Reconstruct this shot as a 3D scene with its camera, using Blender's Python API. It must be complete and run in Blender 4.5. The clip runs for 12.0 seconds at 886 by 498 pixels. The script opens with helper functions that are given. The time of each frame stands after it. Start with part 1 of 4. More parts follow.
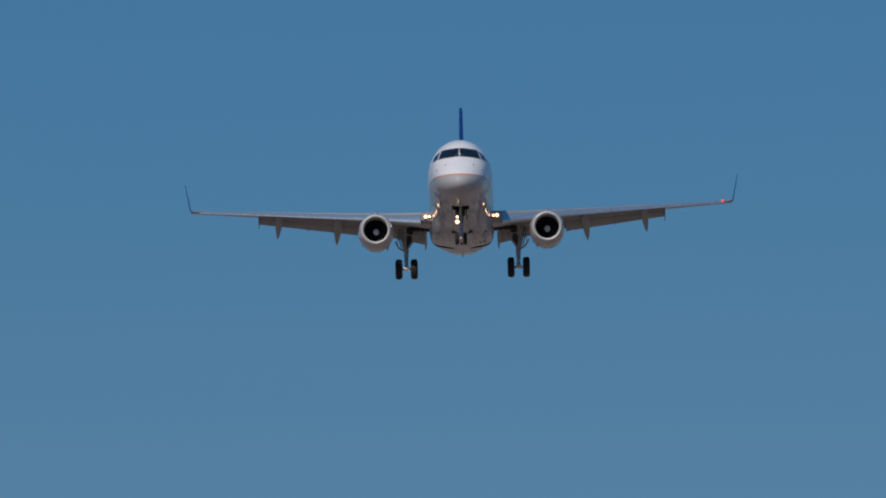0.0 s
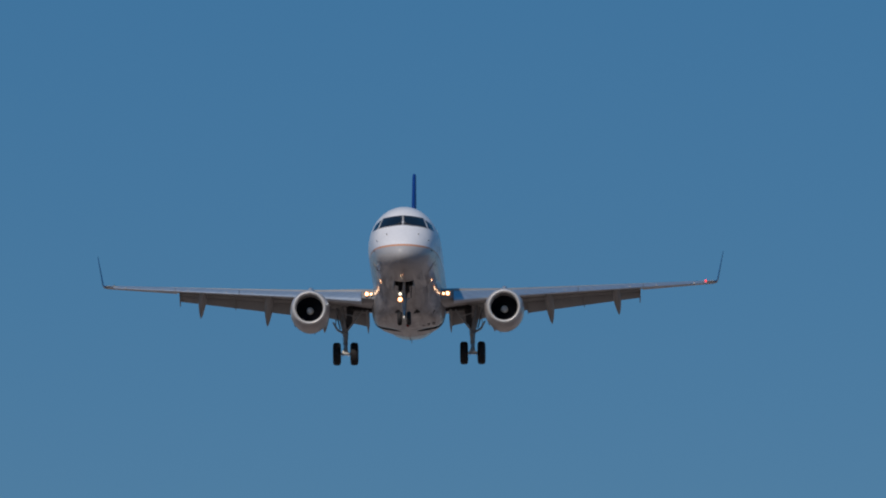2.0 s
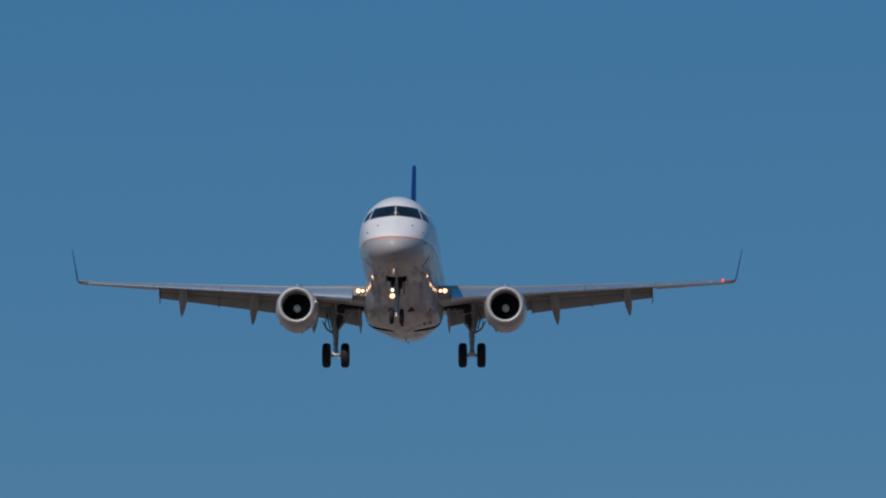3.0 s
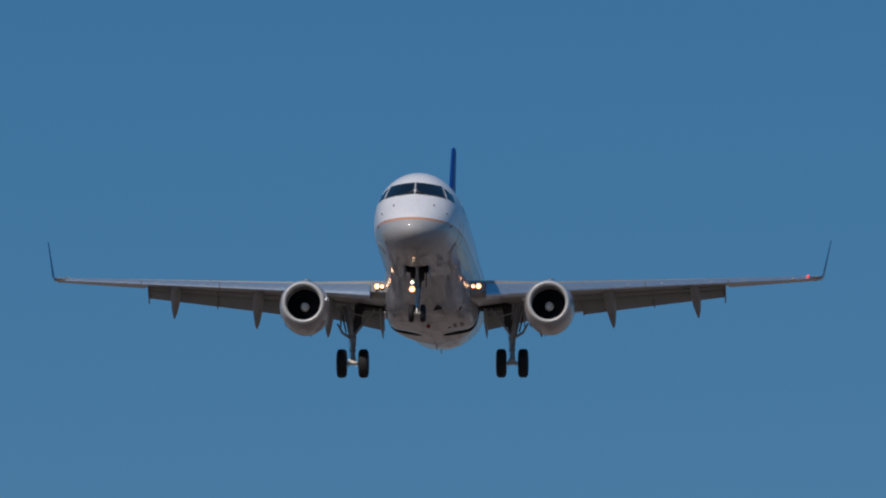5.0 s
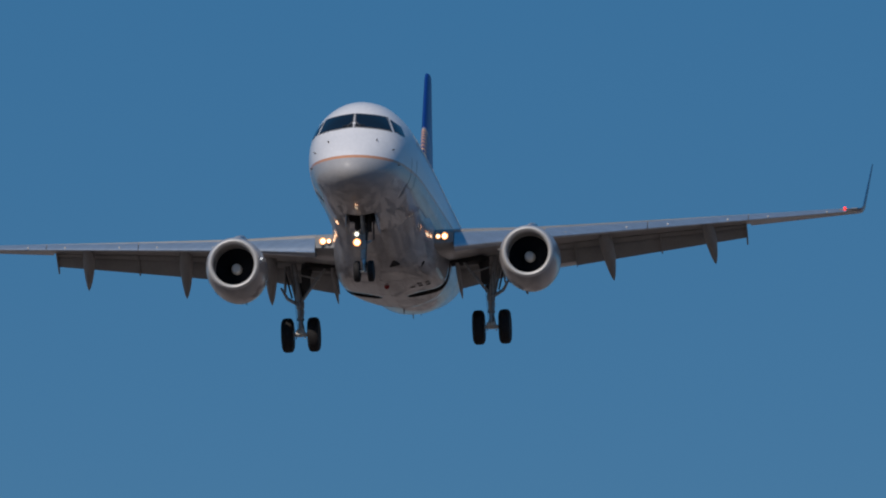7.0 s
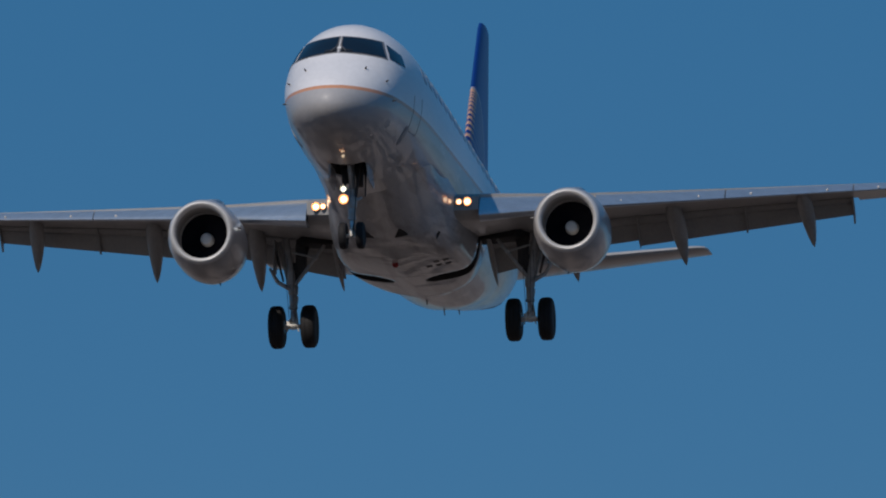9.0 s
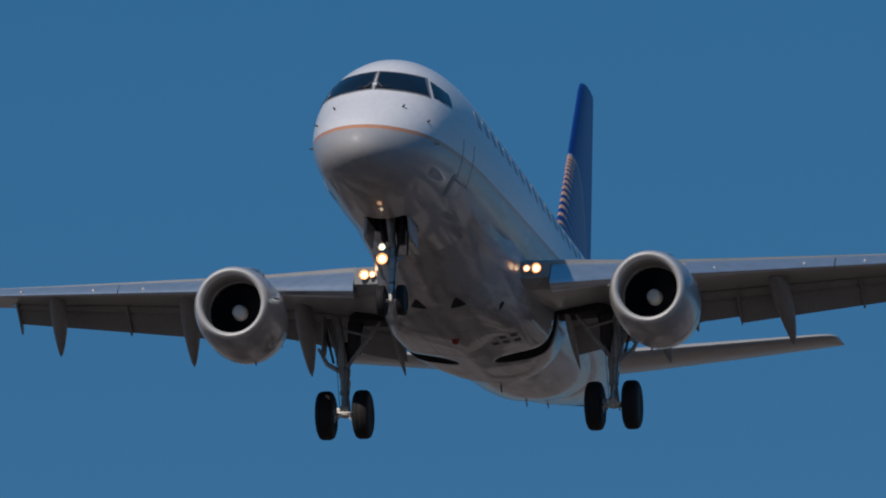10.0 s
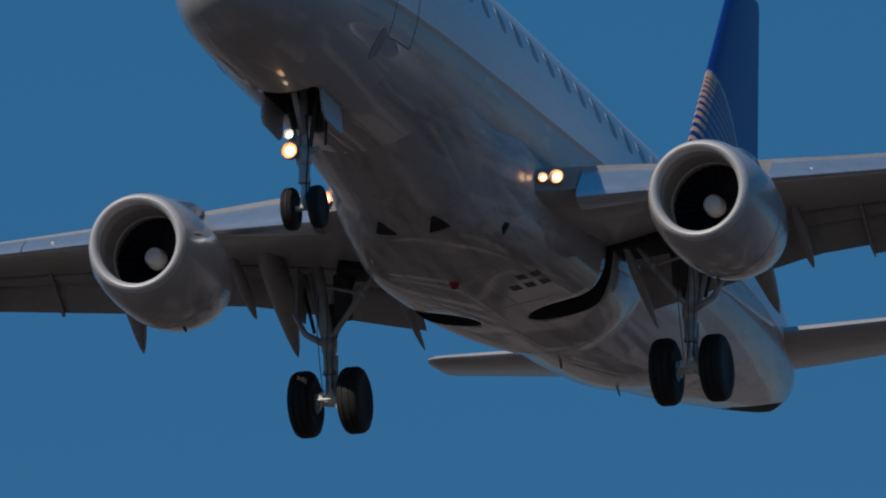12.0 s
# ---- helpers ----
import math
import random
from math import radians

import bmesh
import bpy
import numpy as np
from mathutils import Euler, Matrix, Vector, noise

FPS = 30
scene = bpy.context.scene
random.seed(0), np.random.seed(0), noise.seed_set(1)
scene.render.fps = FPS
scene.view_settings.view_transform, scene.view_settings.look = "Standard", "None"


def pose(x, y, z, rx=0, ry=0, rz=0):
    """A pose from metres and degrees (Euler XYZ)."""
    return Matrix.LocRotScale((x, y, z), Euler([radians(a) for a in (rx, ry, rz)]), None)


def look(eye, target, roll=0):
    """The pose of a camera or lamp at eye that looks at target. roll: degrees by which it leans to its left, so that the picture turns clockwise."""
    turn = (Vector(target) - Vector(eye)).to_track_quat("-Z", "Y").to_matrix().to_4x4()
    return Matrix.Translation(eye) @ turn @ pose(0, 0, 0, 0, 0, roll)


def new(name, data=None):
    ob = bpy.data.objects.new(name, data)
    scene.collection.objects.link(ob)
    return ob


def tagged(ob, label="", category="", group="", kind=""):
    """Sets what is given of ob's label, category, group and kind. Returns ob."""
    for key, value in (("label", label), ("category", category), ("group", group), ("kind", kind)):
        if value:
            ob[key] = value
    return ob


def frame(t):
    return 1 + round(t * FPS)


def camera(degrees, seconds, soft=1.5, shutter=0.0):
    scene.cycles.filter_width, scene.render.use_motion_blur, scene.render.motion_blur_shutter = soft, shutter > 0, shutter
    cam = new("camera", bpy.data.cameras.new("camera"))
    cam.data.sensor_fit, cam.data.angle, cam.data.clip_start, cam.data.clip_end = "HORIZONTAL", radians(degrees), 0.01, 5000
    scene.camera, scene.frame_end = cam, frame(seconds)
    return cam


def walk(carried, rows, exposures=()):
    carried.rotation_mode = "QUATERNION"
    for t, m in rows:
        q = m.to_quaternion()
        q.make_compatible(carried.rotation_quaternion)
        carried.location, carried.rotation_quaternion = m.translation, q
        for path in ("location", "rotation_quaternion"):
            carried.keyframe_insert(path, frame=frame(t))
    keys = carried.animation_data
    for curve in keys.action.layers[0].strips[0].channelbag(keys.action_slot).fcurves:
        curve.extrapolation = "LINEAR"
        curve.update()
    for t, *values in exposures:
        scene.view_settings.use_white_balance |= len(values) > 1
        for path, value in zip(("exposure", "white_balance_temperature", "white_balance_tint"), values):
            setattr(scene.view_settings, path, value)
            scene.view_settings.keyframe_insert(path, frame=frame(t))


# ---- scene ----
cam = camera(4.7690, 12.0, soft=2.0)
walk(cam, [
    (0, pose(0, 0, 1.7, 95.8779, -0.0001, 0.3806)),
    (0.5, pose(0, 0, 1.7, 95.9705, 0.0003, 0.6792)),
    (1, pose(0, 0, 1.7, 96.2738, 0.0001, 0.8660)),
    (1.5, pose(0, 0, 1.7, 96.5741, 0.0004, 0.9459)),
    (2, pose(0, 0, 1.7, 96.7242, -0.0001, 0.9384)),
    (2.5, pose(0, 0, 1.7, 96.8506, -0.0003, 1.1698)),
    (3, pose(0, 0, 1.7, 96.9694, -0.0003, 1.4265)),
    (3.2, pose(0, 0, 1.7, 97.0076, 0.0003, 1.4538)),
    (4.8, pose(0, 0, 1.7, 97.6111, 0.0000, 2.6542)),
    (5, pose(0, 0, 1.7, 97.5973, 0.0004, 2.8725)),
    (5.5, pose(0, 0, 1.7, 97.5418, -0.0004, 3.2817)),
    (6, pose(0, 0, 1.7, 97.6256, -0.0001, 3.7591)),
    (6.5, pose(0, 0, 1.7, 97.9371, 0.0003, 4.1684)),
    (7, pose(0, 0, 1.7, 98.2391, 0.0004, 4.4760)),
    (7.2, pose(0, 0, 1.7, 98.3256, -0.0000, 4.5857)),
    (8.8, pose(0, 0, 1.7, 99.2698, 0.0004, 6.9230)),
    (9, pose(0, 0, 1.7, 99.4100, 0.0005, 7.3077)),
    (9.5, pose(0, 0, 1.7, 100.0107, 0.0003, 8.3923)),
    (10, pose(0, 0, 1.7, 100.7297, 0.0003, 9.6413)),
    (10.5, pose(0, 0, 1.7, 101.2075, -0.0001, 11.0528)),
    (11, pose(0, 0, 1.7, 101.7170, -0.0000, 12.1892)),
    (11.5, pose(0, 0, 1.7, 102.3513, 0.0001, 13.5231)),
    (12, pose(0, 0, 1.7, 103.2031, 0.0001, 16.0526)),
], exposures=[(0, 0.03), (6, 0.05), (9, 0.0), (12, -0.05)])

# ---- sky, sun ----
SUN_EL, SUN_AZ = 40.0, 203.0          # azimuth clockwise from +y
world = bpy.data.worlds.new("sky")
scene.world = world
world.use_nodes = True
wn = world.node_tree.nodes
bg = wn["Background"]
sky = wn.new("ShaderNodeTexSky")
sky.sky_type = "NISHITA"
sky.sun_disc = False
sky.sun_elevation = radians(SUN_EL)
sky.sun_rotation = radians(SUN_AZ)
sky.altitude = 500
sky.air_density = 1.0
sky.dust_density = 0.0
sky.ozone_density = 3.0
hsv = wn.new("ShaderNodeHueSaturation")
hsv.inputs["Hue"].default_value = 0.5
hsv.inputs["Saturation"].default_value = 1.27
world.node_tree.links.new(sky.outputs[0], hsv.inputs["Color"])
clear = wn.new("ShaderNodeMix")          # clear deep-blue air over the scattered light
clear.data_type = "RGBA"
clear.inputs[0].default_value = 0.68
clear.inputs[7].default_value = (0.30, 2.34, 5.4, 1)
world.node_tree.links.new(hsv.outputs[0], clear.inputs[6])
world.node_tree.links.new(clear.outputs[2], bg.inputs[0])
bg.inputs[1].default_value = 0.0528
az = radians(SUN_AZ)
sun_dir = Vector((math.sin(az) * math.cos(radians(SUN_EL)), math.cos(az) * math.cos(radians(SUN_EL)), math.sin(radians(SUN_EL))))
sun_lamp = bpy.data.lights.new("sun", "SUN")
sun_lamp.energy, sun_lamp.angle, sun_lamp.color = 2.55, radians(0.5), (1.0, 0.92, 0.83)
sun = new("sun", sun_lamp)
sun.matrix_world = look(sun_dir * 100, (0, 0, 0))


# ---- materials ----
def mat(name, color, rough=0.5, metal=0.0, vary=0.12, scale=3.0, bump=0.0, bump_scale=60.0, coat=0.0, stretch=(1, 1, 1)):
    """A surface with broad and fine variation of colour and gloss."""
    m = bpy.data.materials.new(name)
    m.use_nodes = True
    nt = m.node_tree
    b = nt.nodes["Principled BSDF"]
    b.inputs["Roughness"].default_value, b.inputs["Metallic"].default_value = rough, metal
    b.inputs["Coat Weight"].default_value, b.inputs["Coat Roughness"].default_value = coat, 0.06
    tc = nt.nodes.new("ShaderNodeTexCoord")
    mp = nt.nodes.new("ShaderNodeMapping")
    mp.inputs["Scale"].default_value = stretch
    nt.links.new(tc.outputs["Object"], mp.inputs[0])
    n1, n2 = nt.nodes.new("ShaderNodeTexNoise"), nt.nodes.new("ShaderNodeTexNoise")
    n1.inputs["Scale"].default_value, n1.inputs["Detail"].default_value = scale, 5
    n2.inputs["Scale"].default_value, n2.inputs["Detail"].default_value = scale * 9, 3
    add = nt.nodes.new("ShaderNodeMath")
    add.operation = "ADD"
    ramp = nt.nodes.new("ShaderNodeMapRange")
    ramp.inputs["From Min"].default_value, ramp.inputs["From Max"].default_value = 0.7, 1.3
    ramp.inputs["To Min"].default_value, ramp.inputs["To Max"].default_value = 1 - vary, 1 + vary
    mul = nt.nodes.new("ShaderNodeVectorMath")
    mul.operation = "SCALE"
    mul.inputs[0].default_value = color
    for n in (n1, n2):
        nt.links.new(mp.outputs[0], n.inputs["Vector"])
    nt.links.new(n1.outputs[0], add.inputs[0])
    nt.links.new(n2.outputs[0], add.inputs[1])
    nt.links.new(add.outputs[0], ramp.inputs[0])
    nt.links.new(ramp.outputs[0], mul.inputs["Scale"])
    nt.links.new(mul.outputs[0], b.inputs["Base Color"])
    if bump:
        bp = nt.nodes.new("ShaderNodeBump")
        bp.inputs["Strength"].default_value, bp.inputs["Distance"].default_value = bump, 0.01
        n3 = nt.nodes.new("ShaderNodeTexNoise")
        n3.inputs["Scale"].default_value = bump_scale
        nt.links.new(tc.outputs["Object"], n3.inputs["Vector"])
        nt.links.new(n3.outputs[0], bp.inputs["Height"])
        nt.links.new(bp.outputs[0], b.inputs["Normal"])
    return m


def mathnode(nt, op, a, b=None, c=None):
    n = nt.nodes.new("ShaderNodeMath")
    n.operation = op
    for i, v in enumerate((a, b, c)):
        if v is None:
            continue
        if isinstance(v, (int, float)):
            n.inputs[i].default_value = v
        else:
            nt.links.new(v, n.inputs[i])
    return n.outputs[0]


def mixcol(nt, fac, a, b):
    n = nt.nodes.new("ShaderNodeMix")
    n.data_type = "RGBA"
    nt.links.new(fac, n.inputs[0])
    for i, v in ((6, a), (7, b)):
        if isinstance(v, tuple):
            n.inputs[i].default_value = (*v, 1)
        else:
            nt.links.new(v, n.inputs[i])
    return n.outputs[2]


def livery_mat():
    """White upper body, gold line, light grey lower body, with faint streaks of dirt and painted-in reflections along
    the belly.
    """
    m = mat("fuselage_paint", (1, 1, 1), 0.42, 0.0, 0.05, 1.2, 0.010, 0.9, coat=0.5, stretch=(1, 0.25, 1))
    nt = m.node_tree
    b = nt.nodes["Principled BSDF"]
    var = b.inputs["Base Color"].links[0].from_socket
    tc = nt.nodes.new("ShaderNodeTexCoord")
    sep = nt.nodes.new("ShaderNodeSeparateXYZ")
    nt.links.new(tc.outputs["Object"], sep.inputs[0])
    z = sep.outputs[2]
    white = mathnode(nt, "GREATER_THAN", z, 0.50)
    gold = mathnode(nt, "GREATER_THAN", z, 0.42)
    mp = nt.nodes.new("ShaderNodeMapping")
    mp.inputs["Scale"].default_value = (2.2, 0.16, 2.2)
    nt.links.new(tc.outputs["Object"], mp.inputs[0])
    # dark streaks: dirt together with mirrored ground, put into the belly colour
    dirt_reflect = nt.nodes.new("ShaderNodeTexNoise")
    dirt_reflect.inputs["Scale"].default_value, dirt_reflect.inputs["Detail"].default_value, dirt_reflect.inputs["Roughness"].default_value = 1.7, 6, 0.62
    nt.links.new(mp.outputs[0], dirt_reflect.inputs["Vector"])
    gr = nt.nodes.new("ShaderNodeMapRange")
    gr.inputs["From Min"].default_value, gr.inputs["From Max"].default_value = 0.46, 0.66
    nt.links.new(dirt_reflect.outputs[0], gr.inputs[0])
    streaked = mathnode(nt, "MULTIPLY", gr.outputs[0], mathnode(nt, "GREATER_THAN", sep.outputs[1], -9.3))
    belly = mixcol(nt, streaked, (0.42, 0.405, 0.415), (0.27, 0.25, 0.245))
    # pale patches: reflections of bright ground painted onto the belly
    pale_reflect = nt.nodes.new("ShaderNodeTexNoise")
    pale_reflect.inputs["Scale"].default_value, pale_reflect.inputs["Detail"].default_value = 1.5, 8
    mp2 = nt.nodes.new("ShaderNodeMapping")
    mp2.inputs["Scale"].default_value, mp2.inputs["Location"].default_value = (1.0, 0.45, 1.6), (3.1, 7.7, 1.3)
    nt.links.new(tc.outputs["Object"], mp2.inputs[0])
    nt.links.new(mp2.outputs[0], pale_reflect.inputs["Vector"])
    sr = nt.nodes.new("ShaderNodeMapRange")
    sr.inputs["From Min"].default_value, sr.inputs["From Max"].default_value = 0.60, 0.64
    nt.links.new(pale_reflect.outputs[0], sr.inputs[0])
    pale_patch = mathnode(nt, "MULTIPLY", sr.outputs[0], mathnode(nt, "GREATER_THAN", sep.outputs[1], -6.0))
    belly = mixcol(nt, mathnode(nt, "MULTIPLY", pale_patch, 0.35), belly, (0.74, 0.69, 0.66))
    low = mixcol(nt, gold, belly, (0.60, 0.29, 0.17))
    col = mixcol(nt, white, low, (0.80, 0.775, 0.79))
    mul = nt.nodes.new("ShaderNodeVectorMath")
    mul.operation = "MULTIPLY"
    nt.links.new(col, mul.inputs[0])
    nt.links.new(var, mul.inputs[1])
    nt.links.new(mul.outputs[0], b.inputs["Base Color"])
    b.inputs["Specular IOR Level"].default_value = 0.2
    b.inputs["Coat IOR"].default_value = 1.52
    b.inputs["Coat Roughness"].default_value = 0.03
    return m


def fin_mat():
    """Dark blue with a part globe of gold and white lines at the leading edge."""
    m = mat("fin_paint", (1, 1, 1), 0.45, 0.0, 0.06, 1.5, coat=0.1)
    nt = m.node_tree
    b = nt.nodes["Principled BSDF"]
    var = b.inputs["Base Color"].links[0].from_socket
    tc = nt.nodes.new("ShaderNodeTexCoord")
    sep = nt.nodes.new("ShaderNodeSeparateXYZ")
    nt.links.new(tc.outputs["Object"], sep.inputs[0])
    y, z = sep.outputs[1], sep.outputs[2]
    lead = mathnode(nt, "SUBTRACT", y, mathnode(nt, "MULTIPLY_ADD", z, 0.885, 7.19))    # metres behind the leading edge
    u = mathnode(nt, "SUBTRACT", 4.70, mathnode(nt, "MULTIPLY_ADD", lead, 0.25, z))
    uc = mathnode(nt, "MAXIMUM", u, 0.0)
    phase = mathnode(nt, "MULTIPLY", mathnode(nt, "SQRT", mathnode(nt, "ADD", uc, 0.15)), 13.0)
    duty = mathnode(nt, "SUBTRACT", 0.72, mathnode(nt, "MULTIPLY", uc, 0.22))
    line = mathnode(nt, "LESS_THAN", mathnode(nt, "FRACT", phase), duty)
    dy = mathnode(nt, "SUBTRACT", y, 10.65)
    dz = mathnode(nt, "SUBTRACT", z, 2.3)
    rad = mathnode(nt, "SQRT", mathnode(nt, "ADD", mathnode(nt, "MULTIPLY", dy, dy), mathnode(nt, "MULTIPLY", dz, dz)))
    inside = mathnode(nt, "LESS_THAN", rad, 2.62)
    rim = mathnode(nt, "MULTIPLY", inside, mathnode(nt, "GREATER_THAN", rad, 2.56))
    near = mathnode(nt, "LESS_THAN", lead, 0.34)
    goldc = mixcol(nt, near, (0.16, 0.15, 0.26), (0.75, 0.42, 0.27))
    col = mixcol(nt, mathnode(nt, "MULTIPLY", inside, line), (0.003, 0.040, 0.25), goldc)
    col = mixcol(nt, rim, col, (0.42, 0.40, 0.48))
    mul = nt.nodes.new("ShaderNodeVectorMath")
    mul.operation = "MULTIPLY"
    nt.links.new(col, mul.inputs[0])
    nt.links.new(var, mul.inputs[1])
    nt.links.new(mul.outputs[0], b.inputs["Base Color"])
    return m


def nacelle_mat():
    """Grey engine paint with patches of dirt and of painted-in reflections."""
    m = mat("nacelle_paint", (1, 1, 1), 0.32, 0.0, 0.07, 1.8, 0.02, 3.0, coat=0.5)
    nt = m.node_tree
    b = nt.nodes["Principled BSDF"]
    var = b.inputs["Base Color"].links[0].from_socket
    tc = nt.nodes.new("ShaderNodeTexCoord")
    mp = nt.nodes.new("ShaderNodeMapping")
    mp.inputs["Scale"].default_value = (1.0, 0.5, 1.3)
    nt.links.new(tc.outputs["Object"], mp.inputs[0])
    n = nt.nodes.new("ShaderNodeTexNoise")
    n.inputs["Scale"].default_value, n.inputs["Detail"].default_value, n.inputs["Roughness"].default_value = 2.4, 7, 0.6
    nt.links.new(mp.outputs[0], n.inputs["Vector"])
    dark = nt.nodes.new("ShaderNodeMapRange")
    dark.inputs["From Min"].default_value, dark.inputs["From Max"].default_value = 0.50, 0.62
    pale = nt.nodes.new("ShaderNodeMapRange")
    pale.inputs["From Min"].default_value, pale.inputs["From Max"].default_value = 0.40, 0.36
    for r in (dark, pale):
        nt.links.new(n.outputs[0], r.inputs[0])
    sep = nt.nodes.new("ShaderNodeSeparateXYZ")
    nt.links.new(tc.outputs["Object"], sep.inputs[0])
    aft = nt.nodes.new("ShaderNodeMapRange")             # dirt and painted reflections lie over the cowl doors behind the intake
    aft.inputs["From Min"].default_value, aft.inputs["From Max"].default_value = -4.0, -3.2
    nt.links.new(sep.outputs[1], aft.inputs[0])
    col = mixcol(nt, mathnode(nt, "MULTIPLY", dark.outputs[0], aft.outputs[0]), (0.44, 0.415, 0.415), (0.22, 0.19, 0.18))
    col = mixcol(nt, mathnode(nt, "MULTIPLY", pale.outputs[0], mathnode(nt, "MULTIPLY", aft.outputs[0], 0.6)), col, (0.66, 0.60, 0.57))
    mul = nt.nodes.new("ShaderNodeVectorMath")
    mul.operation = "MULTIPLY"
    nt.links.new(col, mul.inputs[0])
    nt.links.new(var, mul.inputs[1])
    nt.links.new(mul.outputs[0], b.inputs["Base Color"])
    return m


def glow(name, color, strength):
    m = bpy.data.materials.new(name)
    m.use_nodes = True
    b = m.node_tree.nodes["Principled BSDF"]
    b.inputs["Base Color"].default_value = (*color, 1)
    b.inputs["Emission Color"].default_value = (*color, 1)
    b.inputs["Emission Strength"].default_value = strength
    return m


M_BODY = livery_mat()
M_FIN = fin_mat()
M_GREY = mat("wing_grey_paint", (0.36, 0.345, 0.34), 0.38, 0.0, 0.10, 1.5, 0.03, 8.0, coat=0.2, stretch=(1, 0.3, 1))
M_STAB = mat("tailplane_grey_paint", (0.42, 0.40, 0.39), 0.4, 0.0, 0.08, 1.5, coat=0.2)
M_FLAP = mat("flap_grey_paint", (0.31, 0.30, 0.295), 0.45, 0.0, 0.12, 2.0, stretch=(1, 0.3, 1))
M_NAC = nacelle_mat()
M_LIP = mat("polished_metal", (0.64, 0.62, 0.615), 0.48, 0.3, 0.05, 4.0)
M_SLAT = mat("slat_metal", (0.58, 0.63, 0.70), 0.33, 0.8, 0.10, 2.5, 0.03, 5.0, stretch=(1, 3, 3))
M_DUCT = mat("duct_lining", (0.25, 0.235, 0.23), 0.5, 0.0, 0.15, 4.0)
# near-black: duct shade put into the colour, which also hides single blades
M_FAN = mat("fan_shaded", (0.006, 0.008, 0.018), 0.7, 0.0, 0.15, 6.0)
M_SPIN = mat("spinner_pale_grey", (0.72, 0.71, 0.69), 0.45, 0.0, 0.10, 6.0)
M_CORE = mat("exhaust_metal", (0.20, 0.17, 0.15), 0.4, 0.9, 0.2, 4.0)
M_TYRE = mat("tyre_rubber", (0.014, 0.012, 0.013), 0.75, 0.0, 0.25, 7.0, 0.2, 90.0)
M_RIM = mat("wheel_rim_grey", (0.16, 0.15, 0.14), 0.45, 0.4, 0.2, 9.0)
M_STRUT = mat("gear_grey_paint", (0.46, 0.46, 0.46), 0.4, 0.2, 0.2, 9.0, 0.05, 40.0)
M_CHROME = mat("oleo_chrome", (0.70, 0.71, 0.73), 0.3, 0.5, 0.05, 8.0)
M_HUB = mat("brake_light_metal", (0.90, 0.86, 0.80), 0.4, 0.0, 0.2, 12.0)
M_HOSE = mat("black_hose", (0.02, 0.02, 0.02), 0.6, 0.0, 0.1, 20.0)
# near-black that holds the shade inside bays, wells, inlets and slots
M_SHADE = mat("opening_shade", (0.02, 0.019, 0.02), 0.8, 0.0, 0.3, 6.0)
M_GLASS = mat("cockpit_glass", (0.008, 0.014, 0.026), 0.10, 0.0, 0.1, 2.0)
M_GLASS.node_tree.nodes["Principled BSDF"].inputs["Specular IOR Level"].default_value = 0.45
M_SEAL = mat("window_frame_grey", (0.16, 0.15, 0.15), 0.4, 0.0, 0.08, 5.0)
M_CABIN = mat("cabin_window_glass", (0.38, 0.38, 0.42), 0.6, 0.0, 0.15, 3.0)
M_LINE = mat("panel_gap", (0.07, 0.065, 0.065), 0.7, 0.0, 0.15, 8.0)
M_PATCH = mat("panel_grey", (0.26, 0.25, 0.25), 0.35, 0.0, 0.12, 6.0)
M_VENT = mat("vent_cover_grey", (0.27, 0.26, 0.26), 0.8, 0.0, 0.12, 6.0)
M_DISC = mat("outflow_cover_grey", (0.29, 0.275, 0.28), 0.6, 0.0, 0.1, 6.0)
M_BLUE = mat("winglet_blue", (0.005, 0.05, 0.19), 0.3, 0.0, 0.08, 3.0, coat=0.3)
M_TITAN = mat("weathered_white", (0.55, 0.53, 0.52), 0.4, 0.0, 0.1, 5.0)
M_WARM = glow("lamp_warm", (1.0, 0.38, 0.13), 2.0)
M_CORELAMP = glow("lamp_filament", (1.0, 0.74, 0.48), 4.5)
M_HOT = glow("lamp_white", (0.75, 0.90, 0.85), 0.75)
M_RED = glow("lamp_red", (1.0, 0.03, 0.02), 2.2)
M_REDOFF = mat("beacon_red", (0.35, 0.02, 0.02), 0.25, 0.0, 0.1, 9.0)
M_LENS = mat("lamp_reflector", (0.7, 0.66, 0.6), 0.2, 0.9, 0.05, 9.0)


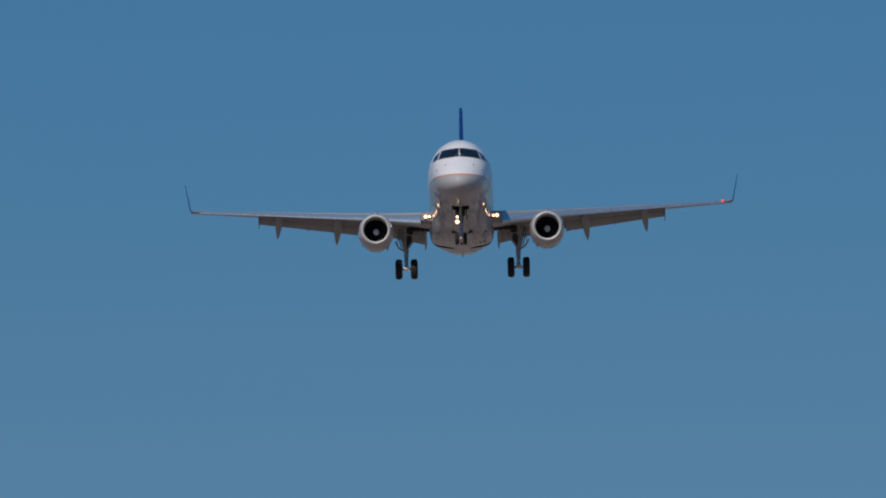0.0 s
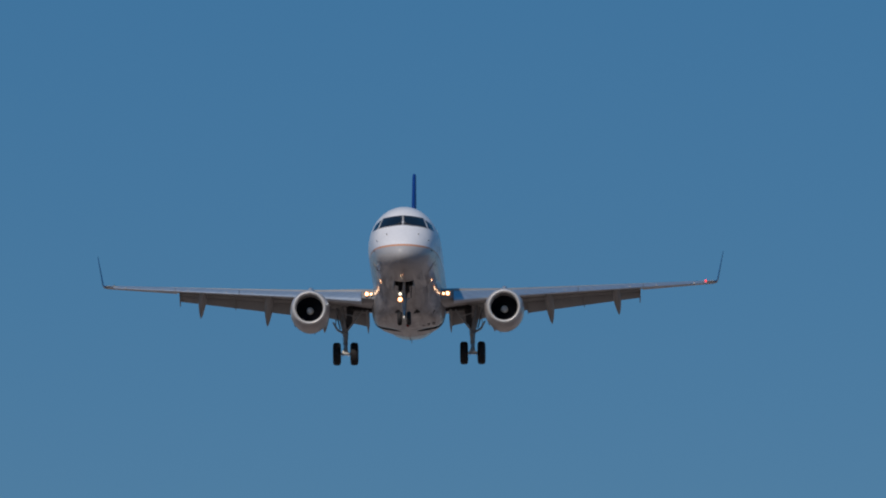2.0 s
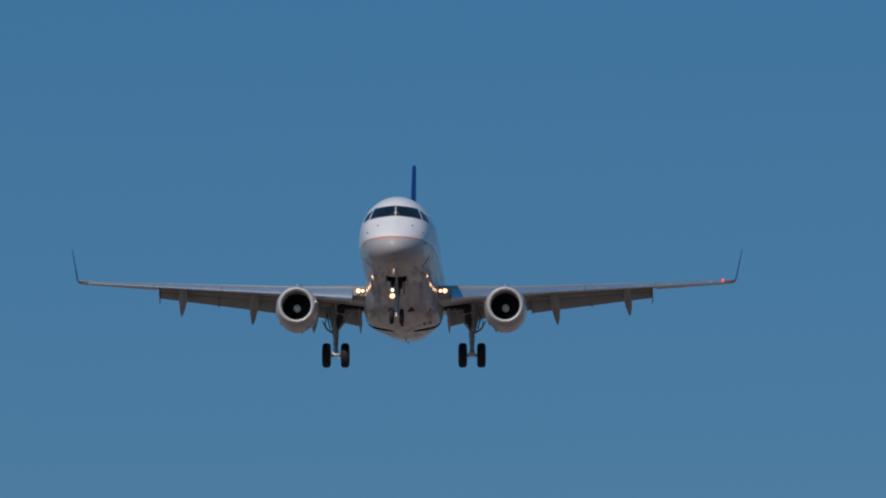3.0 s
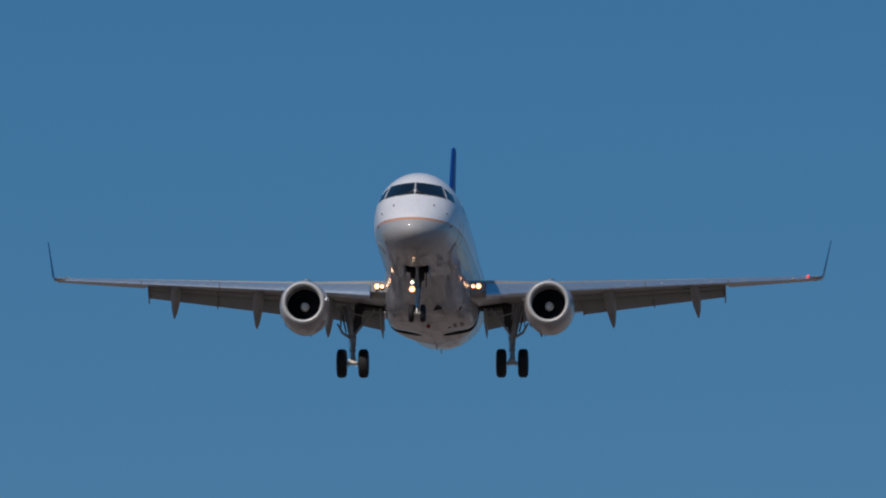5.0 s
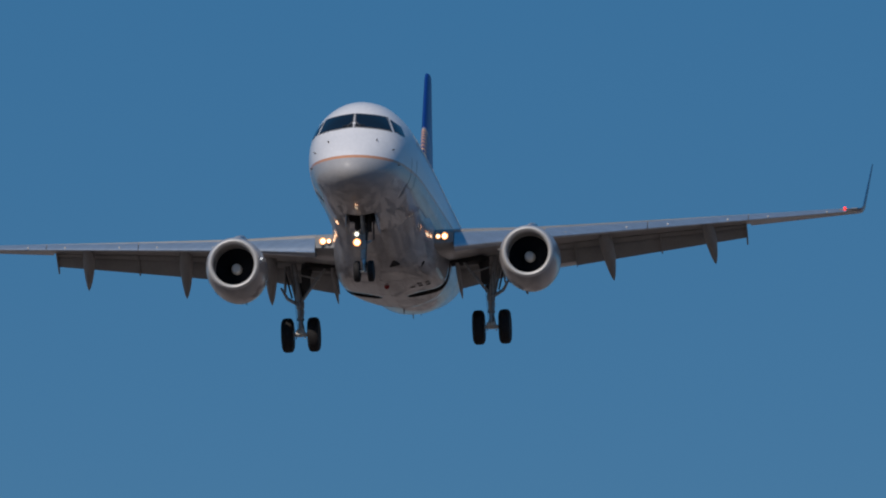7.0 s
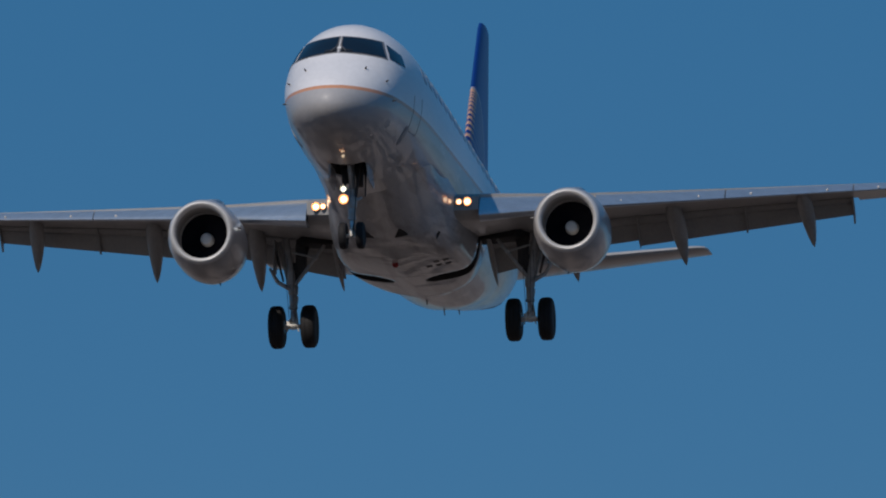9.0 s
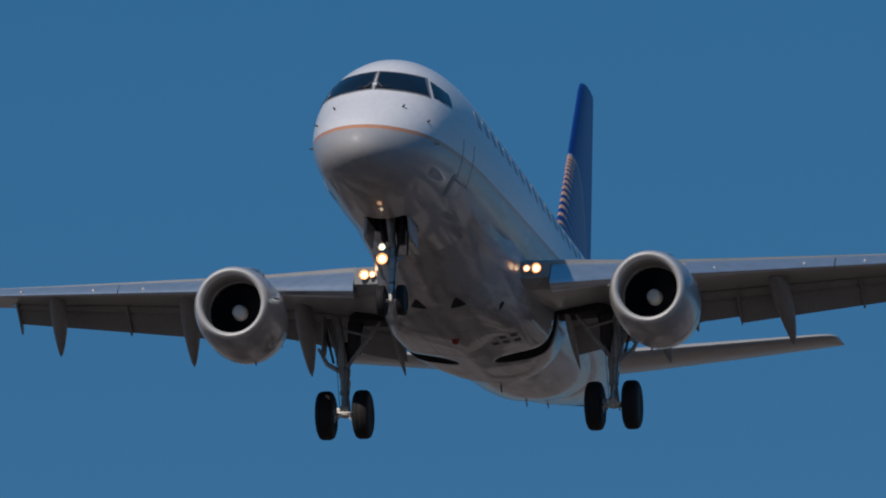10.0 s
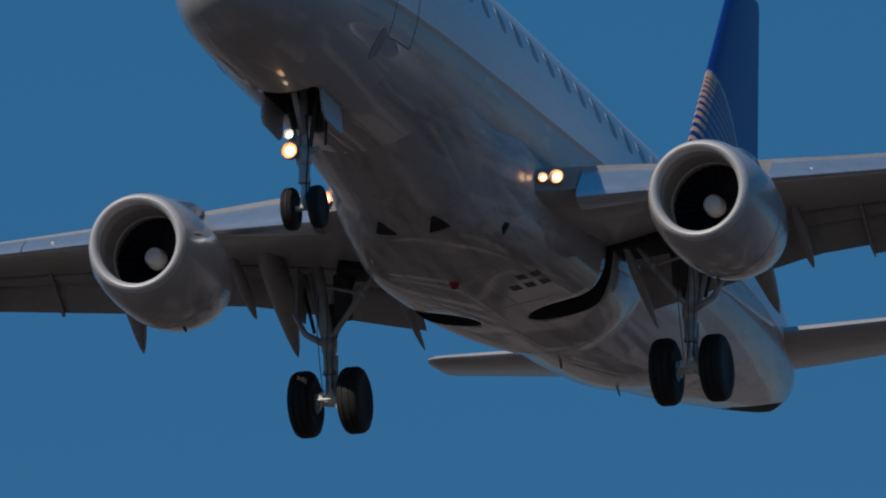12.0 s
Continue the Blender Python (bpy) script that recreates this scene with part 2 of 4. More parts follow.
def ground_mat():
    """Dark field with pale dry patches and paved strips."""
    m = mat("dry_grass_ground", (1, 1, 1), 0.95, 0.0, 0.25, 0.3, 0.3, 2.0)
    nt = m.node_tree
    b = nt.nodes["Principled BSDF"]
    var = b.inputs["Base Color"].links[0].from_socket
    tc = nt.nodes.new("ShaderNodeTexCoord")
    n = nt.nodes.new("ShaderNodeTexNoise")
    n.inputs["Scale"].default_value, n.inputs["Detail"].default_value = 0.045, 6
    nt.links.new(tc.outputs["Object"], n.inputs["Vector"])
    r = nt.nodes.new("ShaderNodeMapRange")
    r.inputs["From Min"].default_value, r.inputs["From Max"].default_value = 0.54, 0.60
    sep = nt.nodes.new("ShaderNodeSeparateXYZ")
    nt.links.new(tc.outputs["Object"], sep.inputs[0])
    far = nt.nodes.new("ShaderNodeMapRange")             # unseen ground, made paler farther out to brighten the airliner's underside
    far.inputs["From Min"].default_value, far.inputs["From Max"].default_value = 200.0, 520.0
    far.inputs["To Min"].default_value, far.inputs["To Max"].default_value = 0.004, 0.15
    nt.links.new(sep.outputs[1], far.inputs[0])
    nt.links.new(mathnode(nt, "ADD", n.outputs[0], far.outputs[0]), r.inputs[0])
    col = mixcol(nt, r.outputs[0], (0.026, 0.0195, 0.0165), (0.33, 0.252, 0.208))
    mul = nt.nodes.new("ShaderNodeVectorMath")
    mul.operation = "MULTIPLY"
    nt.links.new(col, mul.inputs[0])
    nt.links.new(var, mul.inputs[1])
    nt.links.new(mul.outputs[0], b.inputs["Base Color"])
    return m


M_GROUND = ground_mat()


# ---- mesh helpers ----
def finish(bm, sharp=38.0):
    bmesh.ops.remove_doubles(bm, verts=bm.verts, dist=0.0004)
    bmesh.ops.recalc_face_normals(bm, faces=bm.faces)
    for f in bm.faces:
        f.smooth = True
    for e in bm.edges:
        if len(e.link_faces) == 2:
            e.smooth = e.calc_face_angle(0) < radians(sharp)
    return bm


def part(name, bm, material, parent=None, label="", sharp=38.0):
    finish(bm, sharp)
    me = bpy.data.meshes.new(name)
    bm.to_mesh(me)
    bm.free()
    me.materials.append(material)
    ob = new(name, me)
    if parent is not None:
        ob.parent = parent
    if label:
        ob["label"] = label
    return ob


def loft(rings, close=True, cap0=True, cap1=True, bm=None):
    """Skin a run of rings of equally many points."""
    bm = bm or bmesh.new()
    vs = [[bm.verts.new(p) for p in r] for r in rings]
    n = len(rings[0])
    for a, b in zip(vs, vs[1:]):
        for i in range(n if close else n - 1):
            j = (i + 1) % n
            bm.faces.new((a[i], a[j], b[j], b[i]))
    if cap0:
        bm.faces.new(list(reversed(vs[0])))
    if cap1:
        bm.faces.new(vs[-1])
    return bm


def ring(centre, axis, radius, n=16, flat=1.0, up=Vector((0, 0, 1))):
    axis = Vector(axis).normalized()
    u = up - axis * up.dot(axis)
    if u.length < 1e-3:
        u = Vector((0, 1, 0)) - axis * axis.y
    u.normalize()
    v = axis.cross(u)
    return [Vector(centre) + u * (radius * flat * math.cos(a)) + v * (radius * math.sin(a)) for a in (2 * math.pi * i / n for i in range(n))]


def tube(p0, p1, r0, r1=None, n=14, bm=None):
    p0, p1 = Vector(p0), Vector(p1)
    r1 = r0 if r1 is None else r1
    d = p1 - p0
    e = min(0.15 * d.length, 0.25 * r0)
    k = d.normalized()
    return loft([ring(p0, d, r0 * 0.85, n), ring(p0 + k * e, d, r0, n), ring(p1 - k * e, d, r1, n), ring(p1, d, r1 * 0.85, n)], bm=bm)


def lathe(centre, axis, profile, n=32, cap=True, bm=None):
    """profile: (distance along the axis, radius)."""
    axis = Vector(axis).normalized()
    return loft([ring(Vector(centre) + axis * a, axis, max(r, 0.002), n) for a, r in profile], cap0=cap, cap1=cap, bm=bm)


def box(centre, size, bm=None, m=None, bevel=0.0):
    bm = bm or bmesh.new()
    mm = Matrix.Translation(centre) @ (m or Matrix.Identity(4)) @ Matrix.Diagonal((*size, 1))
    r = bmesh.ops.create_cube(bm, size=1.0, matrix=mm)
    if bevel:
        es = {e for v in r["verts"] for e in v.link_edges}
        bmesh.ops.bevel(bm, geom=list(es), offset=bevel, segments=2, affect="EDGES", profile=0.5)
    return bm


def smooth_interp(xs, ys):
    """Monotone cubic through the points."""
    xs, ys = np.array(xs, float), np.array(ys, float)
    h, d = np.diff(xs), np.diff(ys) / np.diff(xs)
    m = np.zeros(len(xs))
    m[0], m[-1] = d[0], d[-1]
    for i in range(1, len(xs) - 1):
        if d[i - 1] * d[i] > 0:
            w1, w2 = 2 * h[i] + h[i - 1], h[i] + 2 * h[i - 1]
            m[i] = (w1 + w2) / (w1 / d[i - 1] + w2 / d[i])

    def f(x):
        x = min(max(x, xs[0]), xs[-1])
        i = min(max(int(np.searchsorted(xs, x)) - 1, 0), len(xs) - 2)
        t = (x - xs[i]) / h[i]
        return float((2 * t ** 3 - 3 * t ** 2 + 1) * ys[i] + (t ** 3 - 2 * t ** 2 + t) * h[i] * m[i] + (3 * t ** 2 - 2 * t ** 3) * ys[i + 1] + (t ** 3 - t ** 2) * h[i] * m[i + 1])
    return f


def cut(ob, cutter):
    """Take the cutter's volume out of the mesh."""
    mod = ob.modifiers.new("cut", "BOOLEAN")
    mod.operation, mod.object, mod.solver = "DIFFERENCE", cutter, "EXACT"
    dg = bpy.context.evaluated_depsgraph_get()
    me = bpy.data.meshes.new_from_object(ob.evaluated_get(dg))
    ob.modifiers.clear()
    ob.data = me
    bpy.data.objects.remove(cutter)


# ---- ground ----
gb = bmesh.new()
bmesh.ops.create_grid(gb, x_segments=8, y_segments=8, size=4000)
ground = tagged(part("ground", gb, M_GROUND), "dry brown grass ground reaching the horizon", "ground", kind="structure")

def lamp(name, p, r, parent, rim, label):
    """A round sealed-beam lamp: metal cup, glowing reflector set back in it, hotter middle."""
    p = Vector(p)
    part("lamp_cup", lathe(p, (0, -1, 0), [(-0.10, r * 0.5), (-0.06, r * 1.05), (0.06, r * 1.14), (0.065, r * 1.10), (0.06, r * 1.04), (0.0, r * 1.0)], 22, cap=False), M_STRUT, parent)
    part(name, lathe(p, (0, -1, 0), [(-0.01, r), (0.0, r), (0.012, r * 0.8), (0.02, r * 0.3)], 22), rim, parent, label)
    part("lamp_filament", lathe(p + Vector((0, -0.015, 0)), (0, -1, 0), [(0, r * 0.62), (0.012, r * 0.55), (0.022, r * 0.3), (0.026, 0.004)], 16), M_CORELAMP, parent, "bright lamp middle")


# ---- the airliner: x to its port side, y aft, z up; metres ----
airliner = new("airliner")
tagged(airliner, "white twin-engine regional jet airliner landing with gear and flaps down", "airplane")

NOSE = -13.3
s_of = lambda y: math.sqrt(max(y - NOSE, 0.0))
STATIONS = [(0, 0.10, 0.10, 0.0), (0.08, 0.36, -0.10, 0.28), (0.3, 0.60, -0.27, 0.53), (0.65, 0.84, -0.43, 0.77), (1.2, 1.18, -0.55, 1.00), (1.7, 1.49, -0.63, 1.13), (2.2, 1.88, -0.68, 1.22),
            (2.8, 2.19, -0.73, 1.305), (3.6, 2.40, -0.78, 1.39), (4.4, 2.51, -0.81, 1.445), (5.5, 2.55, -0.83, 1.485), (10.0, 2.46, -0.95, 1.505), (18.3, 2.17, -1.20, 1.505), (20.3, 2.10, -1.09, 1.48),
            (22.3, 2.01, -0.84, 1.36), (24.3, 1.90, -0.52, 1.13), (26.2, 1.70, -0.20, 0.82), (27.2, 1.42, -0.02, 0.58), (27.85, 1.14, 0.16, 0.38), (28.15, 0.9, 0.38, 0.2)]
f_top = smooth_interp([math.sqrt(s[0]) for s in STATIONS], [s[1] for s in STATIONS])
f_bot = smooth_interp([math.sqrt(s[0]) for s in STATIONS], [s[2] for s in STATIONS])
f_wid = smooth_interp([math.sqrt(s[0]) for s in STATIONS], [s[3] for s in STATIONS])


def hull(y, a):
    """Point of the fuselage skin at station y, angle a from the top towards port."""
    s = s_of(y)
    top, bot, w = f_top(s), f_bot(s), f_wid(s)
    zc = 0.5 * (top + bot)
    return Vector((w * math.sin(a), y, zc + (top - zc) * math.cos(a)))


def hull_at(x, z, out=0.0):
    """Point of the forward skin seen at x, z from ahead."""
    lo, hi = NOSE, 4.0
    for _ in range(40):
        y = 0.5 * (lo + hi)
        s = s_of(y)
        top, bot, w = f_top(s), f_bot(s), f_wid(s)
        zc, hz = 0.5 * (top + bot), 0.5 * (top - bot)
        if (x / max(w, 1e-4)) ** 2 + ((z - zc) / max(hz, 1e-4)) ** 2 < 1:
            hi = y
        else:
            lo = y
    p = Vector((x, hi, z))
    if out:
        g = lambda yy, xx, zz: (xx / max(f_wid(s_of(yy)), 1e-4)) ** 2 + ((zz - 0.5 * (f_top(s_of(yy)) + f_bot(s_of(yy)))) / max(0.5 * (f_top(s_of(yy)) - f_bot(s_of(yy))), 1e-4)) ** 2
        e = 0.01
        n = Vector((g(hi, x + e, z) - g(hi, x - e, z), g(hi + e, x, z) - g(hi - e, x, z), g(hi, x, z + e) - g(hi, x, z - e))).normalized()
        p = p + n * out
    return p


def skin_patch(corners, out, thick, mapper, n=8, m=6):
    """A thin shell that follows the skin inside four corners given in the mapper's two coordinates."""
    c = [Vector((*q, 0)) for q in corners]
    bm = bmesh.new()
    top, low = [], []
    for j in range(m + 1):
        for i in range(n + 1):
            u, v = i / n, j / m
            q = (c[0] * (1 - u) + c[1] * u) * (1 - v) + (c[3] * (1 - u) + c[2] * u) * v
            top.append(bm.verts.new(mapper(q.x, q.y, out)))
            low.append(bm.verts.new(mapper(q.x, q.y, out - thick)))
    k = lambda i, j: j * (n + 1) + i
    for j in range(m):
        for i in range(n):
            bm.faces.new((top[k(i, j)], top[k(i + 1, j)], top[k(i + 1, j + 1)], top[k(i, j + 1)]))
    edge = [k(i, 0) for i in range(n)] + [k(n, j) for j in range(m)] + [k(i, m) for i in range(n, 0, -1)] + [k(0, j) for j in range(m, 0, -1)]
    for a, b in zip(edge, edge[1:] + edge[:1]):
        bm.faces.new((top[a], low[a], low[b], top[b]))
    return bm


def side_map(sign):
    """Skin by station and angle in degrees from the top."""
    def f(y, deg, out):
        a = radians(deg)
        p, q, r = hull(y, a), hull(y, a + 0.02), hull(y + 0.05, a)
        n = (q - p).cross(r - p).normalized()
        if n.dot(Vector((math.sin(a), 0, math.cos(a)))) < 0:
            n = -n
        p = p + n * out
        return Vector((p.x * sign, p.y, p.z))
    return f


# fuselage
ys = [NOSE + 0.0004] + [NOSE + (0.13 * i) ** 2 for i in range(1, 18)] + [NOSE + 5.3 + 0.7 * i for i in range(0, 34)]
ys = [y for y in ys if y < 14.2] + [14.3, 14.5, 14.65, 14.75, 14.85]
NR = 72
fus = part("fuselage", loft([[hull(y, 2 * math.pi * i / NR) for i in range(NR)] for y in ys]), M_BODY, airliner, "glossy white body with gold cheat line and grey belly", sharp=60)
cb = box((0, -9.87, -0.85), (0.74, 1.05, 1.0))
cutter = part("cutter", cb, M_SHADE)
fus.data.materials.append(M_SHADE)
cut(fus, cutter)
for p in fus.data.polygons:
    c = p.center
    if abs(c.x) < 0.375 and -10.42 < c.y < -9.32 and c.z > -0.80 and c.z < -0.3:
        p.material_index = 1
part("gear_bay", box((0, -9.87, -0.37), (0.72, 1.03, 0.02)), M_SHADE, fus, "nose gear bay roof with its shade put into near-black colour")

# cockpit windows, in x and z as seen from ahead
for sgn in (-1, 1):
    hm = lambda x, z, o: hull_at(x, z, o)
    part("windscreen_frame", skin_patch([(sgn * 0.01, 1.43), (sgn * 0.985, 1.35), (sgn * 0.825, 1.835), (sgn * 0.01, 1.905)], 0.004, 0.02, hm, 12, 6), M_SEAL, fus)
    part("windscreen_pane", skin_patch([(sgn * 0.045, 1.465), (sgn * 0.945, 1.385), (sgn * 0.795, 1.805), (sgn * 0.04, 1.875)], 0.010, 0.02, hm, 12, 6), M_GLASS, fus, "dark cockpit windscreen pane")
    part("side_pane", skin_patch([(sgn * 1.02, 1.375), (sgn * 1.235, 1.325), (sgn * 1.14, 1.60), (sgn * 0.885, 1.765)], 0.008, 0.02, hm, 8, 6), M_GLASS, fus, "dark cockpit side window")
    # wiper
    a, b = hull_at(sgn * 0.06, 1.50, 0.03), hull_at(sgn * 0.30, 1.475, 0.03)
    part("wiper", tube(a, b, 0.012, 0.008, 6), M_HOSE, fus)
    part("wiper_arm", tube(hull_at(sgn * 0.03, 1.62, 0.03), hull_at(sgn * 0.16, 1.46, 0.03), 0.010, 0.008, 6), M_SEAL, fus)
    # air data probes
    for px, pz in ((0.63, 1.00), (1.02, 0.78), (1.14, 0.40)):
        p = hull_at(sgn * px, pz)
        q = hull_at(sgn * px, pz, 0.05)
        bmp = tube(p, q, 0.022, 0.014, 8)
        tube(q + Vector((0, 0.03, 0)), q + Vector((0, -0.045, 0)), 0.013, 0.010, 8, bm=bmp)
        part("probe", bmp, M_LINE, fus)
    # cabin windows
    sm = side_map(sgn)
    for i in range(20):
        y0 = -8.2 + i * 0.80
        bmw = bmesh.new()
        top = [bmw.verts.new(sm(y0 + 0.14 * math.copysign(abs(math.cos(t)) ** 0.7, math.cos(t)), 68 + 6.6 * math.copysign(abs(math.sin(t)) ** 0.7, math.sin(t)), 0.005)) for t in (2 * math.pi * k / 16 for k in range(16))]
        low = [bmw.verts.new(sm(y0 + 0.15 * math.cos(2 * math.pi * k / 16), 68 + 7 * math.sin(2 * math.pi * k / 16), -0.015)) for k in range(16)]
        bmw.faces.new(top)
        for k in range(16):
            bmw.faces.new((top[k], low[k], low[(k + 1) % 16], top[(k + 1) % 16]))
        part("cabin_window", bmw, M_CABIN, fus, sharp=8)
    # forward door seams
    y0, y1, a0, a1 = -9.85, -9.05, 90, 118
    for c in ([(y0, a0), (y0 + 0.014, a0), (y0 + 0.014, a1), (y0, a1)], [(y1, a0), (y1 + 0.014, a0), (y1 + 0.014, a1), (y1, a1)], [(y0, a1), (y1 + 0.014, a1), (y1 + 0.014, a1 + 0.7), (y0, a1 + 0.7)]):
        part("door_seam", skin_patch(c, 0.004, 0.01, sm, 4, 6), M_VENT, fus)
    # round vent low on the nose
    bmw = bmesh.new()
    disc = [[bmw.verts.new(sm(-10.0 + 0.13 * r * math.cos(2 * math.pi * k / 24), 124 + 9.0 * r * math.sin(2 * math.pi * k / 24), h)) for k in range(24)] for r, h in ((1.0, -0.01), (1.0, 0.006), (0.92, 0.009), (0.65, 0.009), (0.3, 0.009))]
    for a, b in zip(disc, disc[1:]):
        for k in range(24):
            bmw.faces.new((a[k], a[(k + 1) % 24], b[(k + 1) % 24], b[k]))
    bmw.faces.new(disc[-1])
    part("round_vent", bmw, M_DISC, fus, "flush round outflow cover", sharp=8)
# tail cone exhaust
part("tail_exhaust", lathe((0, 14.80, 0.64), (0, 1, 0.05), [(0, 0.20), (0.14, 0.17), (0.16, 0.14), (0.05, 0.12)], 24), M_CORE, fus, "dark tail cone exhaust")
# intake opening drawn as a near-black skin patch, shade in the colour
part("tail_intake", skin_patch([(11.8, 174), (14.0, 144), (14.2, 172), (12.0, 186)], 0.004, 0.01, side_map(1), 8, 8), M_SHADE, fus)

# wing-to-body fairing
FAIR = [(-8.0, 1.38, 0.84, -0.72, 0.0), (-7.2, 1.40, 0.74, -0.875, 0.0), (-6.4, 1.38, 0.62, -1.06, 0.0), (-5.6, 1.33, 0.45, -1.23, 0.0), (-4.8, 1.30, 0.22, -1.40, 0.0), (-3.8, 1.36, -0.02, -1.53, 0.06), (-2.8, 1.45, -0.2, -1.63, 0.15),
        (-1.5, 1.53, -0.3, -1.67, 0.23), (0.0, 1.56, -0.3, -1.68, 0.28), (1.2, 1.53, -0.05, -1.66, 0.25), (2.5, 1.49, 0.3, -1.60, 0.15), (4.0, 1.46, 0.5, -1.50, 0.05), (5.6, 1.44, 0.6, -1.35, 0.0), (7.6, 1.40, 0.65, -1.02, 0.0)]           # station, half width, top, bottom, rise towards the side
g_w = smooth_interp([q[0] for q in FAIR], [q[1] for q in FAIR])
g_t = smooth_interp([q[0] for q in FAIR], [q[2] for q in FAIR])
g_b = smooth_interp([q[0] for q in FAIR], [q[3] for q in FAIR])
g_r = smooth_interp([q[0] for q in FAIR], [q[4] for q in FAIR])


def fair_low(y, x):
    """Height of the fairing's underside: a shallow vee with tight corners, rounder towards both ends."""
    w, t = g_w(y), g_t(y)
    k = min(abs(x) / w, 0.9999)
    sharpness = 13 - 10.6 * min(max(y / 2.4, 0), 1) - 10.6 * min(max((-2.2 - y) / 2.8, 0), 1) - 0.4 * min(max((-5.0 - y) / 1.5, 0), 1)
    return t + (g_b(y) + g_r(y) * k - t) * (1 - k ** sharpness) ** 0.5


rings = []
for i in range(64):
    y = -8.0 + 15.6 * i / 63
    w, t = g_w(y), g_t(y)
    r = [Vector((w * math.sin(a), y, fair_low(y, w * math.sin(a)))) for a in (math.pi * (j / 64 - 0.5) for j in range(65))]
    r += [Vector((w * 0.8, y, t + 0.15)), Vector((-w * 0.8, y, t + 0.15))]
    rings.append(r)
fairing = part("belly_fairing", loft(rings), M_BODY, airliner, "glossy grey belly fairing with open wheel wells", sharp=50)
for sgn in (-1, 1):
    cb = lathe((sgn * 0.93, -0.27, -2.2), (0, 0, 1), [(0, 0.58), (1.6, 0.58)], 48)
    bmesh.ops.scale(cb, vec=(1, 0.72, 1), space=Matrix.Translation((0, 0.27, 0)), verts=cb.verts)
    cut(fairing, part("cutter", cb, M_SHADE))
    cut(fairing, part("cutter", box((sgn * 1.70, -0.22, -1.03), (0.9, 0.34, 1.2)), M_SHADE))
fairing.data.materials.clear()
fairing.data.materials.append(M_BODY)
fairing.data.materials.append(M_SHADE)
# walls of the cut wells and slots get the shade as near-black colour
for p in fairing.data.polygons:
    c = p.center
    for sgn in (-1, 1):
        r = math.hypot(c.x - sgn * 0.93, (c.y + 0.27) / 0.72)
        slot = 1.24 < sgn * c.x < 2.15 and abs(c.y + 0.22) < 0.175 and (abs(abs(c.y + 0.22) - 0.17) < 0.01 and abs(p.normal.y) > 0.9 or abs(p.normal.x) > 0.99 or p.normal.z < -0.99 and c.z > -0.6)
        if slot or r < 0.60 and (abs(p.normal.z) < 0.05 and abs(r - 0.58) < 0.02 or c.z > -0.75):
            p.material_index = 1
    p.use_smooth = True
for sgn in (-1, 1):
    part("wheel_well", lathe((sgn * 0.93, -0.27, -0.95), (0, 0, 1), [(0, 0.42), (0.02, 0.42)], 32), M_SHADE, fairing, "near-black sheet standing for the shade in the wheel well")


def belly_map(x, y, out):
    return Vector((x, y, fair_low(y, x) - out))


# inlets, vents and lamps on the belly
for x0, y0, sx, sy in ((0.41, -4.84, 0.145, 0.34), (-0.34, -4.87, 0.145, 0.34), (1.10, -3.98, 0.05, 0.12)):
    # solid patch on the skin; the inlet's inner shade is painted
    part("air_inlet", skin_patch([(x0 - 0.02, y0 - sy), (x0 + 0.02, y0 - sy), (x0 + sx, y0), (x0 - sx, y0)], 0.014, 0.03, belly_map, 3, 4), M_SHADE, fairing, "flush air inlet with its shade painted near-black")
    part("inlet_lip", skin_patch([(x0 - sx, y0 + 0.004), (x0 + sx, y0 + 0.004), (x0 + sx * 0.9, y0 + 0.05), (x0 - sx * 0.9, y0 + 0.05)], 0.016, 0.02, belly_map, 3, 1), M_PATCH, fairing)
for k, y0 in ((0, -2.08), (1, -2.08), (2, -2.08), (1, -2.55), (2, -2.55)):
    part("vent_grille", skin_patch([(0.57 + k * 0.21, y0), (0.72 + k * 0.21, y0), (0.72 + k * 0.21, y0 + 0.28), (0.57 + k * 0.21, y0 + 0.28)], 0.004, 0.02, belly_map, 2, 2), M_PATCH, fairing, "grey vent grille")
    for q in (0.06, 0.14, 0.22):
        part("vent_slat", skin_patch([(0.585 + k * 0.21, y0 + q - 0.015), (0.705 + k * 0.21, y0 + q - 0.015), (0.705 + k * 0.21, y0 + q + 0.015), (0.585 + k * 0.21, y0 + q + 0.015)], 0.010, 0.008, belly_map, 2, 1), M_LINE, fairing)
# access panel seams on the belly
for c in ([(-1.0, -3.30), (1.0, -3.30), (1.0, -3.285), (-1.0, -3.285)], [(-1.1, -1.10), (1.1, -1.10), (1.1, -1.085), (-1.1, -1.085)], [(-0.62, -3.28), (-0.607, -3.28), (-0.607, -1.10), (-0.62, -1.10)], [(0.42, -3.28), (0.433, -3.28), (0.433, -1.10), (0.42, -1.10)],
          [(-0.7, 1.9), (0.7, 1.9), (0.7, 1.915), (-0.7, 1.915)]):
    part("panel_seam", skin_patch(c, 0.003, 0.006, belly_map, 8, 8), M_PATCH, fairing)
part("beacon", lathe((0, -2.77, fair_low(-2.77, 0) + 0.01), (0, 0, -1), [(0, 0.075), (0.05, 0.07), (0.09, 0.045), (0.1, 0.01)], 16), M_REDOFF, fairing, "red anti-collision beacon")


def blade(y, z0, h, c0, c1, x=0.0, sweep=0.15):
    return loft([[Vector((x + dx, y + dy * c0, z0)) for dx, dy in ((0, -0.5), (0.02, 0), (0, 0.5), (-0.02, 0))], [Vector((x + dx * 0.6, y + sweep + dy * c1, z0 - h)) for dx, dy in ((0, -0.5), (0.02, 0), (0, 0.5), (-0.02, 0))]])


